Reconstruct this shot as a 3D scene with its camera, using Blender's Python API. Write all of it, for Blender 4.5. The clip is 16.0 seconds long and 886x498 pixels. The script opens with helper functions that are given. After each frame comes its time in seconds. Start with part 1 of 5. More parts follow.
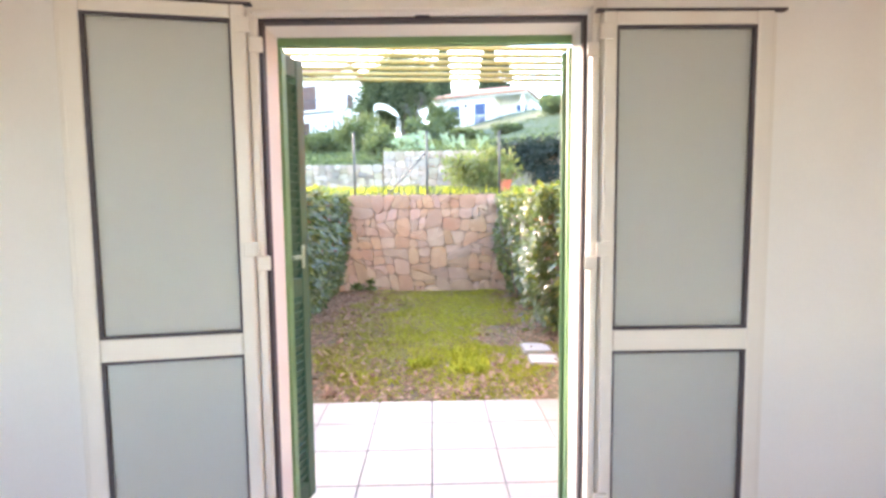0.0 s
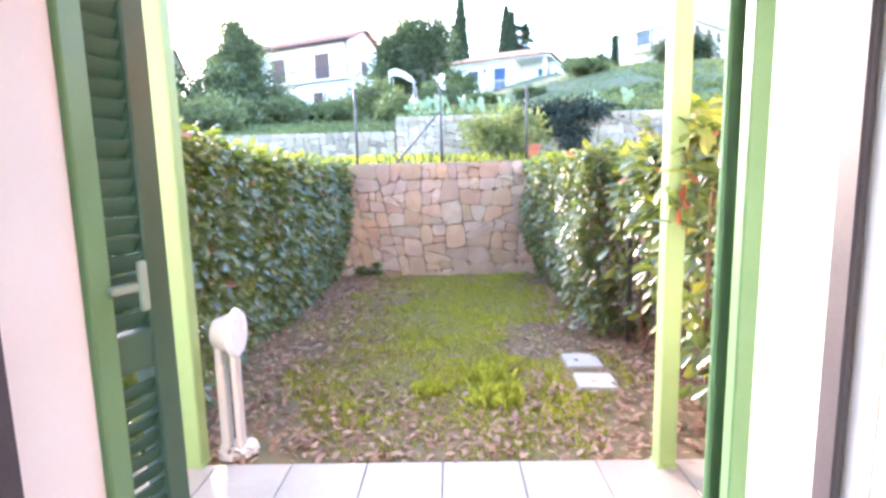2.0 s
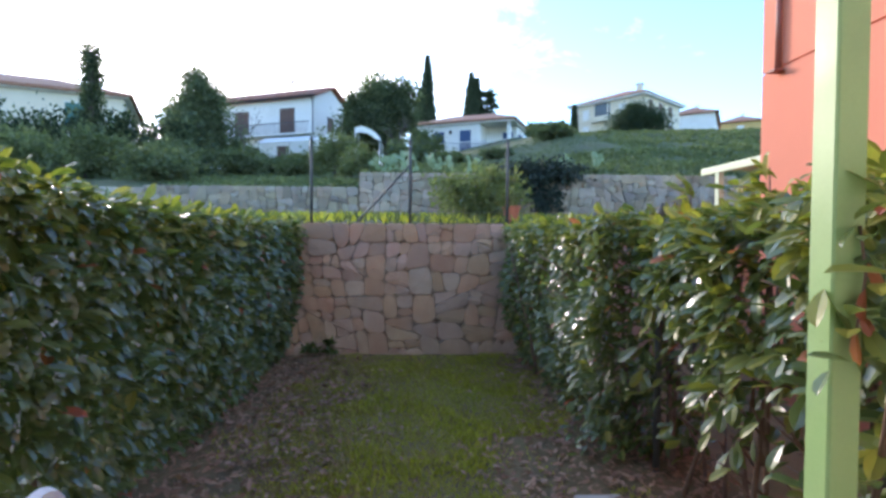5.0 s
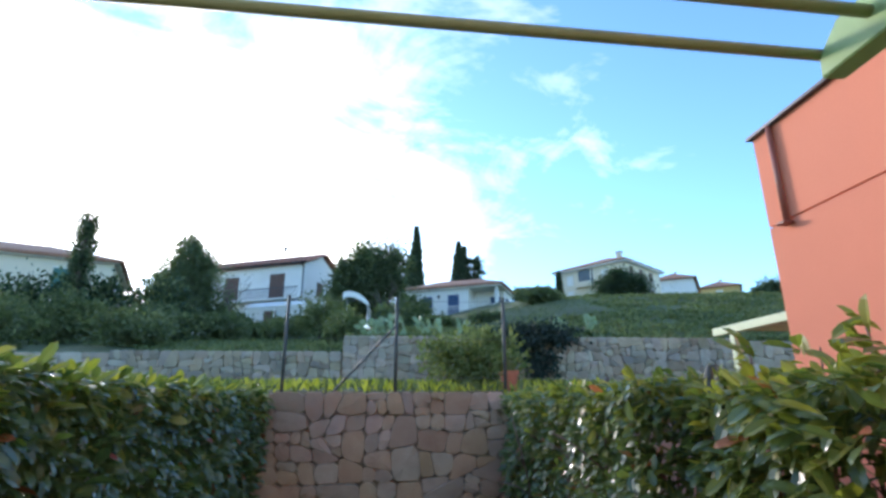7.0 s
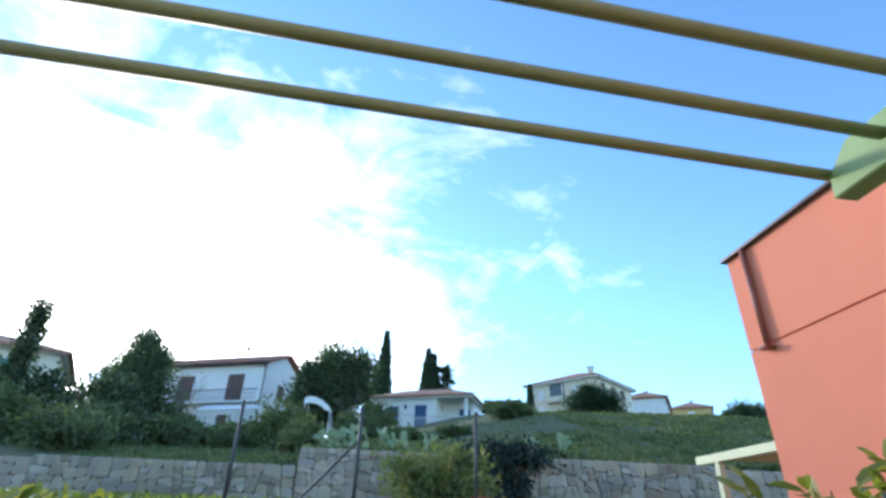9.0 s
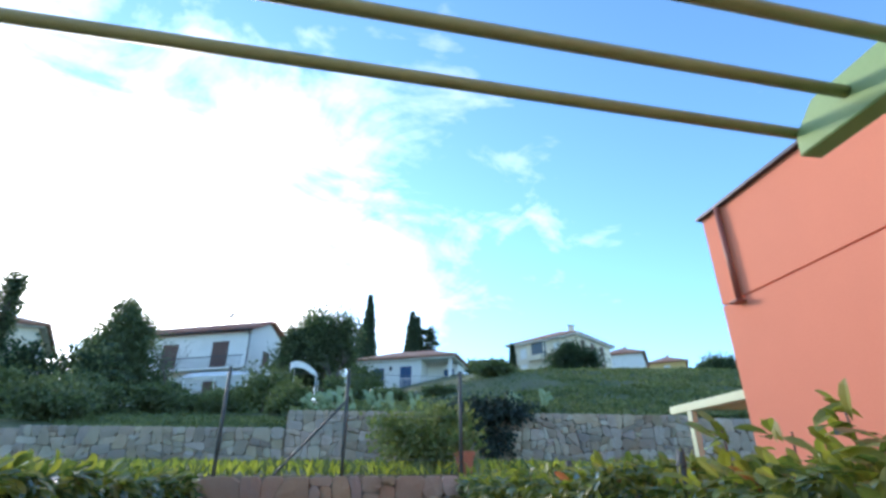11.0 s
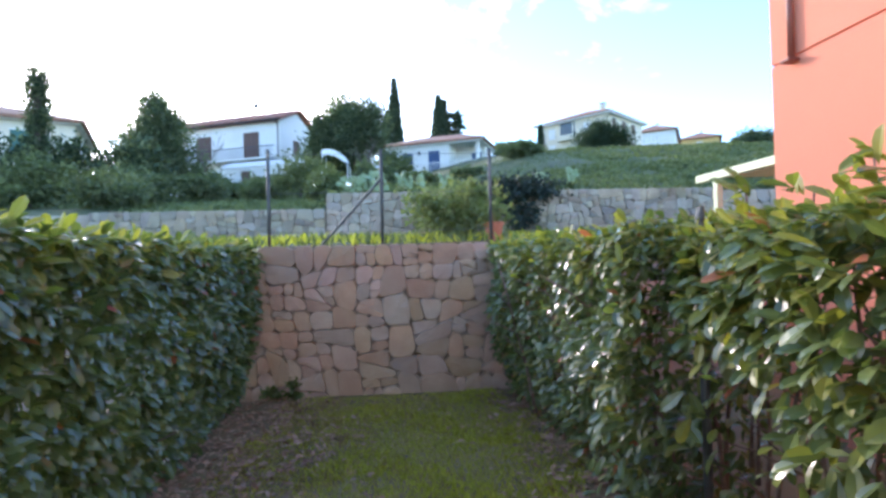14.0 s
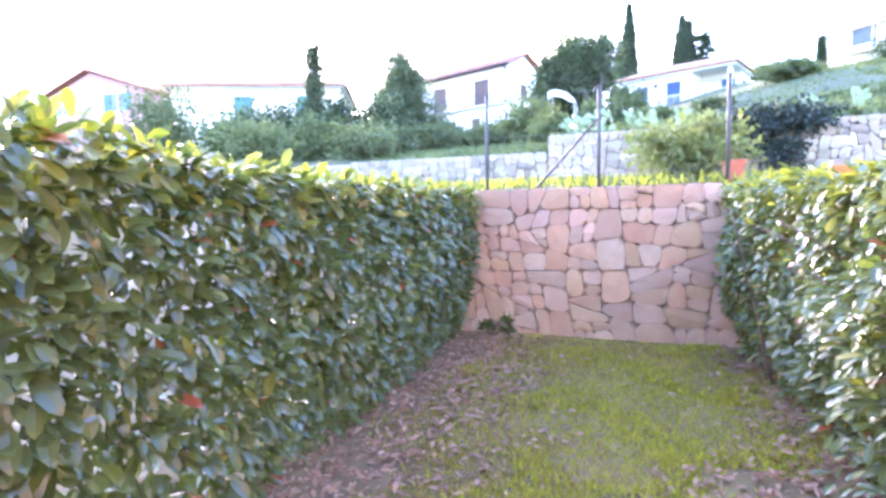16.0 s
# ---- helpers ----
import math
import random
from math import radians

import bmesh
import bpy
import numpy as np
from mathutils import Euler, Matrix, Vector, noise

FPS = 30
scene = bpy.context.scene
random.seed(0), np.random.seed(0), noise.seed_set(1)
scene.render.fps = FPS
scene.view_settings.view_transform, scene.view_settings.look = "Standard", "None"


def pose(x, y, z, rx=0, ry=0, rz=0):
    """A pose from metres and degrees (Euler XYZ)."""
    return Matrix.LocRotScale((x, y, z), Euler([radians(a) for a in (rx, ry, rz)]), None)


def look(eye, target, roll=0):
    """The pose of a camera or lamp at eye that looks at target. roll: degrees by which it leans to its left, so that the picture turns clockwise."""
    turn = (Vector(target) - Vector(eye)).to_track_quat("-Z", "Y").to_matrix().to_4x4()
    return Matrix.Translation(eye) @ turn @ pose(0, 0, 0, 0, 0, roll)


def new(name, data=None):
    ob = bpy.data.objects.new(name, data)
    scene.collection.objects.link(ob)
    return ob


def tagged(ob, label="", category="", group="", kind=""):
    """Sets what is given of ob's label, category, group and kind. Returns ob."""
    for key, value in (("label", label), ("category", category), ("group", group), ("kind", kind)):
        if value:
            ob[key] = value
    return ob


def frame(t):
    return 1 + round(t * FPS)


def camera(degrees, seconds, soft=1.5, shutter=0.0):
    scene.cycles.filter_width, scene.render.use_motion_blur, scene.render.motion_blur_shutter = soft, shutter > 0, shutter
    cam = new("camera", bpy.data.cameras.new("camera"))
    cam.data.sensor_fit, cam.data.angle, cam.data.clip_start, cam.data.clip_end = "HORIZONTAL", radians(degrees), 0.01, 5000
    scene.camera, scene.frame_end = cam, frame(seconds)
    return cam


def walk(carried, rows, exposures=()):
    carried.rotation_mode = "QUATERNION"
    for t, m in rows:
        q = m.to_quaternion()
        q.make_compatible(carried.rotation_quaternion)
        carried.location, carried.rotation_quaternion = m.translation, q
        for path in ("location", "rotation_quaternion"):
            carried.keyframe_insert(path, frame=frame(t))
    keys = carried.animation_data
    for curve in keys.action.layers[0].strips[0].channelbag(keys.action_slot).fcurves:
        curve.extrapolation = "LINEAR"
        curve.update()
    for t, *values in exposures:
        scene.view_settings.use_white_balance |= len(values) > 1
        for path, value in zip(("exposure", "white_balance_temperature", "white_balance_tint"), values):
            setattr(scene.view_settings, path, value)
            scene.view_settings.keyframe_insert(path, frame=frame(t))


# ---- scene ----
cam = camera(81.6, 16.0, soft=3.0)
EXPOSURES = [
    (0.0, 4.5, 8500, 29), (1.5, 4.4, 7700, 27), (3.2, 4.75, 6700, 35), (5.3, 2.25, 6700, 18), (8.2, 2.0, 6400, 13), (10.5, 2.0, 6400, 13),
    (12.5, 2.2, 6450, 15), (13.9, 2.6, 6600, 20), (14.4, 4.0, 6600, 32), (15.0, 4.6, 6650, 42), (16.0, 4.55, 6600, 42),
]
PATH = [
    (0, (0.116, -1.772, 1.364), (0.111, 0.221, 1.201), -0.6),
    (0.5, (0.129, -1.443, 1.356), (0.096, 0.55, 1.188), -1.1),
    (1, (0.15, -1.116, 1.354), (0.08, 0.874, 1.163), -1.4),
    (1.5, (0.177, -0.787, 1.36), (0.072, 1.198, 1.134), -1.5),
    (2, (0.138, -0.554, 1.354), (0.056, 1.426, 1.08), -1.3),
    (2.5, (0.08, -0.31, 1.366), (0.055, 1.667, 1.064), -1.1),
    (3, (0.077, -0.123, 1.358), (0.068, 1.852, 1.042), -0.9),
    (3.2, (0.095, -0.026, 1.357), (0.082, 1.949, 1.043), -0.8),
    (5.3, (0.03, 0.551, 1.435), (0.103, 2.549, 1.469), 0.4),
    (5.5, (0.037, 0.597, 1.432), (0.095, 2.593, 1.531), 0.6),
    (6, (0.11, 0.79, 1.442), (0.143, 2.772, 1.704), 0.8),
    (6.5, (0.101, 0.935, 1.449), (0.158, 2.89, 1.868), 0.4),
    (7, (0.035, 1.095, 1.459), (0.143, 3.008, 2.034), 0.0),
    (7.5, (-0.034, 1.162, 1.484), (0.107, 3.018, 2.215), 0.3),
    (8, (-0.021, 1.175, 1.504), (0.124, 2.958, 2.397), 1.0),
    (8.2, (0.003, 1.269, 1.526), (0.147, 3.02, 2.482), 1.6),
    (10.5, (0.025, 1.224, 1.519), (0.299, 2.977, 2.443), -0.0),
    (11, (0.014, 1.231, 1.508), (0.287, 3.031, 2.337), -0.3),
    (11.5, (0.013, 1.235, 1.484), (0.282, 3.079, 2.21), -0.4),
    (12, (0.012, 1.228, 1.484), (0.275, 3.108, 2.114), -0.5),
    (12.5, (0.012, 1.212, 1.471), (0.265, 3.131, 1.972), -0.7),
    (13, (0.003, 1.198, 1.455), (0.24, 3.152, 1.808), -0.9),
    (13.5, (-0.006, 1.191, 1.445), (0.203, 3.17, 1.645), -1.2),
    (14, (-0.013, 1.202, 1.423), (0.168, 3.193, 1.452), -1.5),
    (14.5, (-0.004, 1.176, 1.407), (0.065, 3.173, 1.317), -1.2),
    (15, (0.059, 1.135, 1.409), (-0.089, 3.125, 1.267), -1.0),
    (15.5, (0.132, 1.121, 1.398), (-0.279, 3.071, 1.224), -0.8),
    (16, (0.123, 1.161, 1.404), (-0.55, 3.037, 1.237), -1.2),
]
walk(cam, [(t, look(eye, target, roll)) for t, eye, target, roll in PATH], EXPOSURES)

SUN_AZ, SUN_EL = radians(-29), radians(17)
SUN_DIR = Vector((math.sin(SUN_AZ) * math.cos(SUN_EL), math.cos(SUN_AZ) * math.cos(SUN_EL), math.sin(SUN_EL)))


# ---- node helpers ----
def node(nt, kind, **values):
    n = nt.nodes.new(kind)
    for key, v in values.items():
        n.inputs[key.replace("_", " ")].default_value = v
    return n


def math_node(nt, op, a, b=None):
    n = nt.nodes.new("ShaderNodeMath")
    n.operation = op
    for k, v in enumerate((a, b)):
        if v is None:
            continue
        if isinstance(v, (int, float)):
            n.inputs[k].default_value = v
        else:
            nt.links.new(v, n.inputs[k])
    return n.outputs[0]


def mix_color(nt, fac, a, b, blend="MIX"):
    n = nt.nodes.new("ShaderNodeMix")
    n.data_type, n.blend_type = "RGBA", blend
    for k, v in ((0, fac), (6, a), (7, b)):
        if isinstance(v, (int, float)):
            n.inputs[k].default_value = v
        elif isinstance(v, tuple):
            n.inputs[k].default_value = (*v, 1)
        else:
            nt.links.new(v, n.inputs[k])
    return n.outputs[2]


def ramp(nt, fac, stops):
    n = nt.nodes.new("ShaderNodeValToRGB")
    els = n.color_ramp.elements
    while len(els) < len(stops):
        els.new(0.5)
    for e, (p, c) in zip(els, stops):
        e.position, e.color = p, (*c, 1) if isinstance(c, tuple) else (c, c, c, 1)
    nt.links.new(fac, n.inputs[0])
    return n.outputs[0]


# ---- world and sun ----
world = bpy.data.worlds.new("world")
scene.world = world
world.use_nodes = True
nt = world.node_tree
sky = nt.nodes.new("ShaderNodeTexSky")
sky.sky_type, sky.sun_disc = "NISHITA", False
sky.sun_elevation, sky.sun_rotation = SUN_EL, SUN_AZ
sky.air_density, sky.dust_density, sky.ozone_density = 1.0, 0.15, 3.5
tc = nt.nodes.new("ShaderNodeTexCoord")
sep = nt.nodes.new("ShaderNodeSeparateXYZ")
nt.links.new(tc.outputs["Generated"], sep.inputs[0])
lift = math_node(nt, "ADD", math_node(nt, "MAXIMUM", sep.outputs[2], 0.0), 0.22)
plane = nt.nodes.new("ShaderNodeCombineXYZ")
nt.links.new(math_node(nt, "DIVIDE", sep.outputs[0], lift), plane.inputs[0])
nt.links.new(math_node(nt, "DIVIDE", sep.outputs[1], lift), plane.inputs[1])
big = node(nt, "ShaderNodeTexNoise", Scale=0.75, Detail=9.0, Roughness=0.58, Distortion=0.5)
fine = node(nt, "ShaderNodeTexNoise", Scale=3.2, Detail=8.0, Roughness=0.62, Distortion=0.9)
for n in (big, fine):
    nt.links.new(plane.outputs[0], n.inputs["Vector"])
dot = nt.nodes.new("ShaderNodeVectorMath")
dot.operation = "DOT_PRODUCT"
nt.links.new(tc.outputs["Generated"], dot.inputs[0])
dot.inputs[1].default_value = SUN_DIR
near_sun = math_node(nt, "MAXIMUM", dot.outputs["Value"], 0.0)
cover = math_node(nt, "ADD", math_node(nt, "MULTIPLY", big.outputs["Fac"], 1.5), math_node(nt, "SUBTRACT", math_node(nt, "MULTIPLY", fine.outputs["Fac"], 0.55), 0.36))
cover = math_node(nt, "ADD", cover, math_node(nt, "MULTIPLY", math_node(nt, "POWER", near_sun, 8.0), 0.38))
mask = ramp(nt, cover, ((0.72, 0.0), (0.88, 0.28), (1.0, 1.0)))
glow = math_node(nt, "ADD", math_node(nt, "MULTIPLY", math_node(nt, "POWER", near_sun, 12.0), 8.0), 6.8)
white = mix_color(nt, 1.0, (0.95, 0.98, 1.0), (1, 1, 1), "MULTIPLY")
cloud = nt.nodes.new("ShaderNodeVectorMath")
cloud.operation = "SCALE"
nt.links.new(white, cloud.inputs[0])
nt.links.new(glow, cloud.inputs["Scale"])
clear = mix_color(nt, 1.0, sky.outputs[0], (0.72, 0.90, 0.97), "MULTIPLY")
whole = mix_color(nt, mask, clear, cloud.outputs[0])
background = nt.nodes["Background"]
nt.links.new(whole, background.inputs[0])
background.inputs[1].default_value = 0.12

sun = new("sun", bpy.data.lights.new("sun", "SUN"))
sun.data.energy, sun.data.angle, sun.data.color = 0.85, radians(7), (1.0, 0.92, 0.82)
sun.matrix_world = look(tuple(SUN_DIR * 40), (0, 0, 0))


# ---- materials ----
def material(name, rough=0.7, metal=0.0, spec=0.5):
    m = bpy.data.materials.new(name)
    m.use_nodes = True
    b = m.node_tree.nodes["Principled BSDF"]
    b.inputs["Roughness"].default_value, b.inputs["Metallic"].default_value = rough, metal
    b.inputs["Specular IOR Level"].default_value = spec
    return m, m.node_tree, b


def surface(name, a, b, scale=8.0, fine_scale=90.0, rough=0.7, bump=0.15, depth=0.004, metal=0.0, per_piece=0.0, island=0.0, spec=0.5, stain=None):
    """Two-scale mottling between colours a and b, with fine relief; per_piece varies whole objects, island joined pieces."""
    m, nt, bsdf = material(name, rough, metal, spec)
    tc = nt.nodes.new("ShaderNodeTexCoord")
    n1 = node(nt, "ShaderNodeTexNoise", Scale=scale, Detail=6.0, Roughness=0.6)
    n2 = node(nt, "ShaderNodeTexNoise", Scale=fine_scale, Detail=4.0, Roughness=0.6)
    geo = nt.nodes.new("ShaderNodeNewGeometry")
    for n in (n1, n2):
        nt.links.new(geo.outputs["Position"], n.inputs["Vector"])
    f = math_node(nt, "ADD", math_node(nt, "MULTIPLY", n1.outputs["Fac"], 0.65), math_node(nt, "MULTIPLY", n2.outputs["Fac"], 0.35))
    col = mix_color(nt, ramp(nt, f, ((0.32, 0.0), (0.68, 1.0))), a, b)
    if stain:
        n3 = node(nt, "ShaderNodeTexNoise", Scale=scale * 0.35, Detail=8.0, Roughness=0.7)
        nt.links.new(geo.outputs["Position"], n3.inputs["Vector"])
        col = mix_color(nt, ramp(nt, n3.outputs["Fac"], ((0.55, 0.0), (0.75, 0.7))), col, stain)
    if per_piece or island:
        if island:
            rnd, amount = geo.outputs["Random Per Island"], island
        else:
            rnd, amount = nt.nodes.new("ShaderNodeObjectInfo").outputs["Random"], per_piece
        hsv = nt.nodes.new("ShaderNodeHueSaturation")
        nt.links.new(math_node(nt, "ADD", math_node(nt, "MULTIPLY", rnd, amount), 1.0 - amount / 2), hsv.inputs["Value"])
        again = math_node(nt, "FRACT", math_node(nt, "MULTIPLY", rnd, 7.31))
        nt.links.new(math_node(nt, "ADD", math_node(nt, "MULTIPLY", again, amount * 0.9), 1.0 - amount * 0.45), hsv.inputs["Saturation"])
        third = math_node(nt, "FRACT", math_node(nt, "MULTIPLY", rnd, 23.7))
        nt.links.new(math_node(nt, "ADD", math_node(nt, "MULTIPLY", third, amount * 0.06), 0.5 - amount * 0.03), hsv.inputs["Hue"])
        nt.links.new(col, hsv.inputs["Color"])
        col = hsv.outputs[0]
    nt.links.new(col, bsdf.inputs["Base Color"])
    bp = node(nt, "ShaderNodeBump", Strength=bump, Distance=depth)
    nt.links.new(f, bp.inputs["Height"])
    nt.links.new(bp.outputs[0], bsdf.inputs["Normal"])
    r = ramp(nt, n1.outputs["Fac"], ((0.3, max(0.02, rough - 0.08)), (0.7, min(1.0, rough + 0.08))))
    nt.links.new(r, bsdf.inputs["Roughness"])
    return m


def leaf_material(name, a, b, rough=0.35, through_light=0.3, spec=0.5):
    """Glossy leaf: colour between a and b by leaf, and some light coming through."""
    m, nt, bsdf = material(name, rough, spec=spec)
    geo = nt.nodes.new("ShaderNodeNewGeometry")
    info = nt.nodes.new("ShaderNodeObjectInfo")
    rnd = math_node(nt, "FRACT", math_node(nt, "ADD", geo.outputs["Random Per Island"], info.outputs["Random"]))
    n1 = node(nt, "ShaderNodeTexNoise", Scale=14.0, Detail=3.0)
    nt.links.new(geo.outputs["Position"], n1.inputs["Vector"])
    col = mix_color(nt, math_node(nt, "ADD", math_node(nt, "MULTIPLY", rnd, 0.75), math_node(nt, "MULTIPLY", n1.outputs["Fac"], 0.25)), a, b)
    nt.links.new(col, bsdf.inputs["Base Color"])
    tr = nt.nodes.new("ShaderNodeBsdfTranslucent")
    warm = mix_color(nt, 1.0, col, (1.6, 1.8, 0.9), "MULTIPLY")
    nt.links.new(warm, tr.inputs["Color"])
    mx = nt.nodes.new("ShaderNodeMixShader")
    mx.inputs[0].default_value = through_light
    nt.links.new(bsdf.outputs[0], mx.inputs[1])
    nt.links.new(tr.outputs[0], mx.inputs[2])
    nt.links.new(mx.outputs[0], nt.nodes["Material Output"].inputs["Surface"])
    return m


M_PLASTER = surface("white_plaster", (0.78, 0.75, 0.71), (0.83, 0.80, 0.76), 3.0, 120.0, 0.85, 0.12, 0.002)
M_FRAME = surface("cream_lacquer", (0.72, 0.67, 0.60), (0.77, 0.72, 0.65), 5.0, 200.0, 0.38, 0.05, 0.001)
M_SEAL = surface("dark_rubber", (0.05, 0.04, 0.05), (0.08, 0.07, 0.08), 10.0, 150.0, 0.6, 0.05, 0.001)
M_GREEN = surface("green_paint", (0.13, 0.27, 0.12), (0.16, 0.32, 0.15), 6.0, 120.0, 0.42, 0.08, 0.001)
# Darker copy of the shutter green: shade on the folded leaf put into its colour.
M_SHADED_GREEN = surface("shaded_green_paint", (0.035, 0.10, 0.065), (0.05, 0.13, 0.08), 6.0, 120.0, 0.42, 0.08, 0.001)
M_LIGHTGREEN = surface("light_green_paint", (0.24, 0.37, 0.13), (0.29, 0.42, 0.165), 5.0, 90.0, 0.5, 0.1, 0.002, stain=(0.21, 0.31, 0.13))
M_CREAM_GREEN = surface("cream_green_paint", (0.50, 0.55, 0.34), (0.57, 0.62, 0.40), 5.0, 90.0, 0.55, 0.1, 0.002, stain=(0.46, 0.48, 0.30))
M_HANDLE = surface("pale_green_enamel", (0.30, 0.40, 0.30), (0.36, 0.46, 0.36), 8.0, 120.0, 0.4, 0.05, 0.001)
M_ROD = surface("olive_rod_paint", (0.20, 0.20, 0.07), (0.27, 0.27, 0.11), 6.0, 90.0, 0.5, 0.1, 0.001)
M_CORAL = surface("coral_render", (0.70, 0.215, 0.122), (0.75, 0.25, 0.15), 1.2, 60.0, 0.9, 0.25, 0.004, stain=(0.66, 0.225, 0.14))
M_FLASH = surface("dark_metal", (0.05, 0.045, 0.05), (0.09, 0.08, 0.085), 8.0, 80.0, 0.45, 0.1, 0.002, metal=0.5)
M_BROWN = surface("brown_pipe", (0.22, 0.06, 0.04), (0.28, 0.08, 0.05), 8.0, 80.0, 0.5, 0.1, 0.002)
M_TILE = surface("beige_tile", (0.34, 0.28, 0.22), (0.42, 0.355, 0.29), 5.0, 60.0, 0.45, 0.15, 0.002, per_piece=0.12, stain=(0.29, 0.235, 0.18))
M_GROUT = surface("grey_grout", (0.11, 0.10, 0.09), (0.17, 0.155, 0.14), 20.0, 150.0, 0.9, 0.2, 0.002)
M_FLOOR = surface("room_tile", (0.55, 0.48, 0.42), (0.62, 0.55, 0.48), 5.0, 60.0, 0.35, 0.05, 0.001)
M_STONE = surface("pink_granite", (0.40, 0.24, 0.15), (0.51, 0.345, 0.23), 5.0, 70.0, 0.9, 0.7, 0.02, per_piece=0.30, stain=(0.38, 0.28, 0.22))
M_STONE_FAR = surface("grey_granite", (0.25, 0.205, 0.155), (0.39, 0.32, 0.24), 2.5, 40.0, 0.9, 0.5, 0.015, per_piece=0.55, stain=(0.33, 0.235, 0.15))
M_STONE_STUFF = surface("joined_granite", (0.32, 0.26, 0.20), (0.46, 0.38, 0.30), 3.0, 40.0, 0.9, 0.5, 0.015, island=0.45)
M_MORTAR = surface("mortar", (0.25, 0.17, 0.115), (0.35, 0.245, 0.175), 12.0, 90.0, 0.95, 0.5, 0.01)
M_SOIL = surface("garden_soil", (0.14, 0.10, 0.05), (0.24, 0.175, 0.085), 4.0, 60.0, 0.95, 0.6, 0.02, stain=(0.13, 0.17, 0.045))
M_BANK = surface("grassy_slope", (0.05, 0.075, 0.025), (0.10, 0.12, 0.045), 0.5, 6.0, 0.95, 0.8, 0.15, stain=(0.12, 0.10, 0.06))
M_SLAB = surface("stepping_stone", (0.42, 0.385, 0.34), (0.52, 0.48, 0.43), 9.0, 80.0, 0.8, 0.3, 0.004)
M_LAMP = surface("lamp_enamel", (0.62, 0.56, 0.48), (0.70, 0.64, 0.56), 10.0, 120.0, 0.4, 0.08, 0.001)
M_OPAL = surface("opal_plastic", (0.78, 0.76, 0.74), (0.84, 0.82, 0.80), 10.0, 120.0, 0.3, 0.03, 0.001)
M_AC = surface("cream_sheet_steel", (0.33, 0.285, 0.215), (0.38, 0.33, 0.255), 6.0, 120.0, 0.5, 0.05, 0.001, stain=(0.34, 0.285, 0.215))
M_POLE = surface("fence_pole", (0.05, 0.055, 0.05), (0.09, 0.09, 0.08), 8.0, 90.0, 0.6, 0.1, 0.002)
M_TERRA = surface("terracotta", (0.45, 0.15, 0.08), (0.55, 0.21, 0.12), 12.0, 80.0, 0.85, 0.2, 0.003)
M_BARK = surface("bark", (0.13, 0.075, 0.05), (0.24, 0.15, 0.10), 25.0, 120.0, 0.9, 0.6, 0.006)
M_BARK_FAR = surface("far_bark", (0.10, 0.08, 0.065), (0.17, 0.14, 0.115), 6.0, 40.0, 0.9, 0.5, 0.02)
M_WHITE_HOUSE = surface("white_render", (0.74, 0.73, 0.70), (0.82, 0.81, 0.79), 0.7, 9.0, 0.9, 0.15, 0.01, stain=(0.66, 0.64, 0.60))
M_CREAM_HOUSE = surface("cream_render", (0.70, 0.62, 0.48), (0.78, 0.70, 0.56), 0.7, 9.0, 0.9, 0.15, 0.01, stain=(0.62, 0.56, 0.46))
M_PINK_HOUSE = surface("pink_render", (0.50, 0.25, 0.25), (0.56, 0.30, 0.29), 0.7, 9.0, 0.9, 0.15, 0.01, stain=(0.48, 0.27, 0.26))
M_YELLOW_HOUSE = surface("ochre_render", (0.62, 0.42, 0.16), (0.70, 0.50, 0.22), 0.7, 9.0, 0.9, 0.15, 0.01)
M_ROOF = surface("clay_roof", (0.30, 0.12, 0.08), (0.46, 0.22, 0.15), 1.5, 12.0, 0.9, 0.4, 0.03, island=0.25)
M_SHUTTER_BROWN = surface("brown_shutter", (0.10, 0.05, 0.04), (0.15, 0.08, 0.06), 4.0, 40.0, 0.6, 0.1, 0.005)
M_SHUTTER_BLUE = surface("blue_shutter", (0.03, 0.07, 0.16), (0.05, 0.10, 0.22), 4.0, 40.0, 0.6, 0.1, 0.005)
M_SHUTTER_GREEN = surface("green_shutter", (0.04, 0.14, 0.12), (0.06, 0.19, 0.16), 4.0, 40.0, 0.6, 0.1, 0.005)
M_PANE = surface("dark_pane", (0.10, 0.12, 0.14), (0.16, 0.18, 0.20), 1.0, 5.0, 0.12, 0.0, 0.001)
M_AWNING = surface("white_awning", (0.74, 0.73, 0.70), (0.82, 0.81, 0.79), 1.0, 12.0, 0.6, 0.1, 0.01)
M_CACTUS = surface("cactus_skin", (0.16, 0.24, 0.11), (0.26, 0.33, 0.18), 3.0, 30.0, 0.6, 0.2, 0.01)
M_WIRE = surface("galvanised_wire", (0.14, 0.14, 0.13), (0.20, 0.20, 0.19), 8.0, 90.0, 0.5, 0.05, 0.001, metal=0.7)

L_HEDGE = leaf_material("hedge_leaf", (0.075, 0.11, 0.038), (0.165, 0.205, 0.07), 0.27, 0.25, 0.8)
L_YOUNG = leaf_material("young_leaf", (0.16, 0.20, 0.04), (0.30, 0.27, 0.06), 0.4, 0.35)
L_RED = leaf_material("red_leaf", (0.30, 0.06, 0.03), (0.42, 0.16, 0.06), 0.4, 0.35)
L_GRASS = leaf_material("grass_blade", (0.25, 0.26, 0.035), (0.47, 0.44, 0.085), 0.6, 0.35, 0.25)
L_STRAW = leaf_material("straw_blade", (0.24, 0.18, 0.07), (0.42, 0.34, 0.16), 0.7, 0.2, 0.25)
L_DRY = leaf_material("dry_leaf", (0.19, 0.09, 0.055), (0.50, 0.32, 0.235), 0.7, 0.15, 0.25)
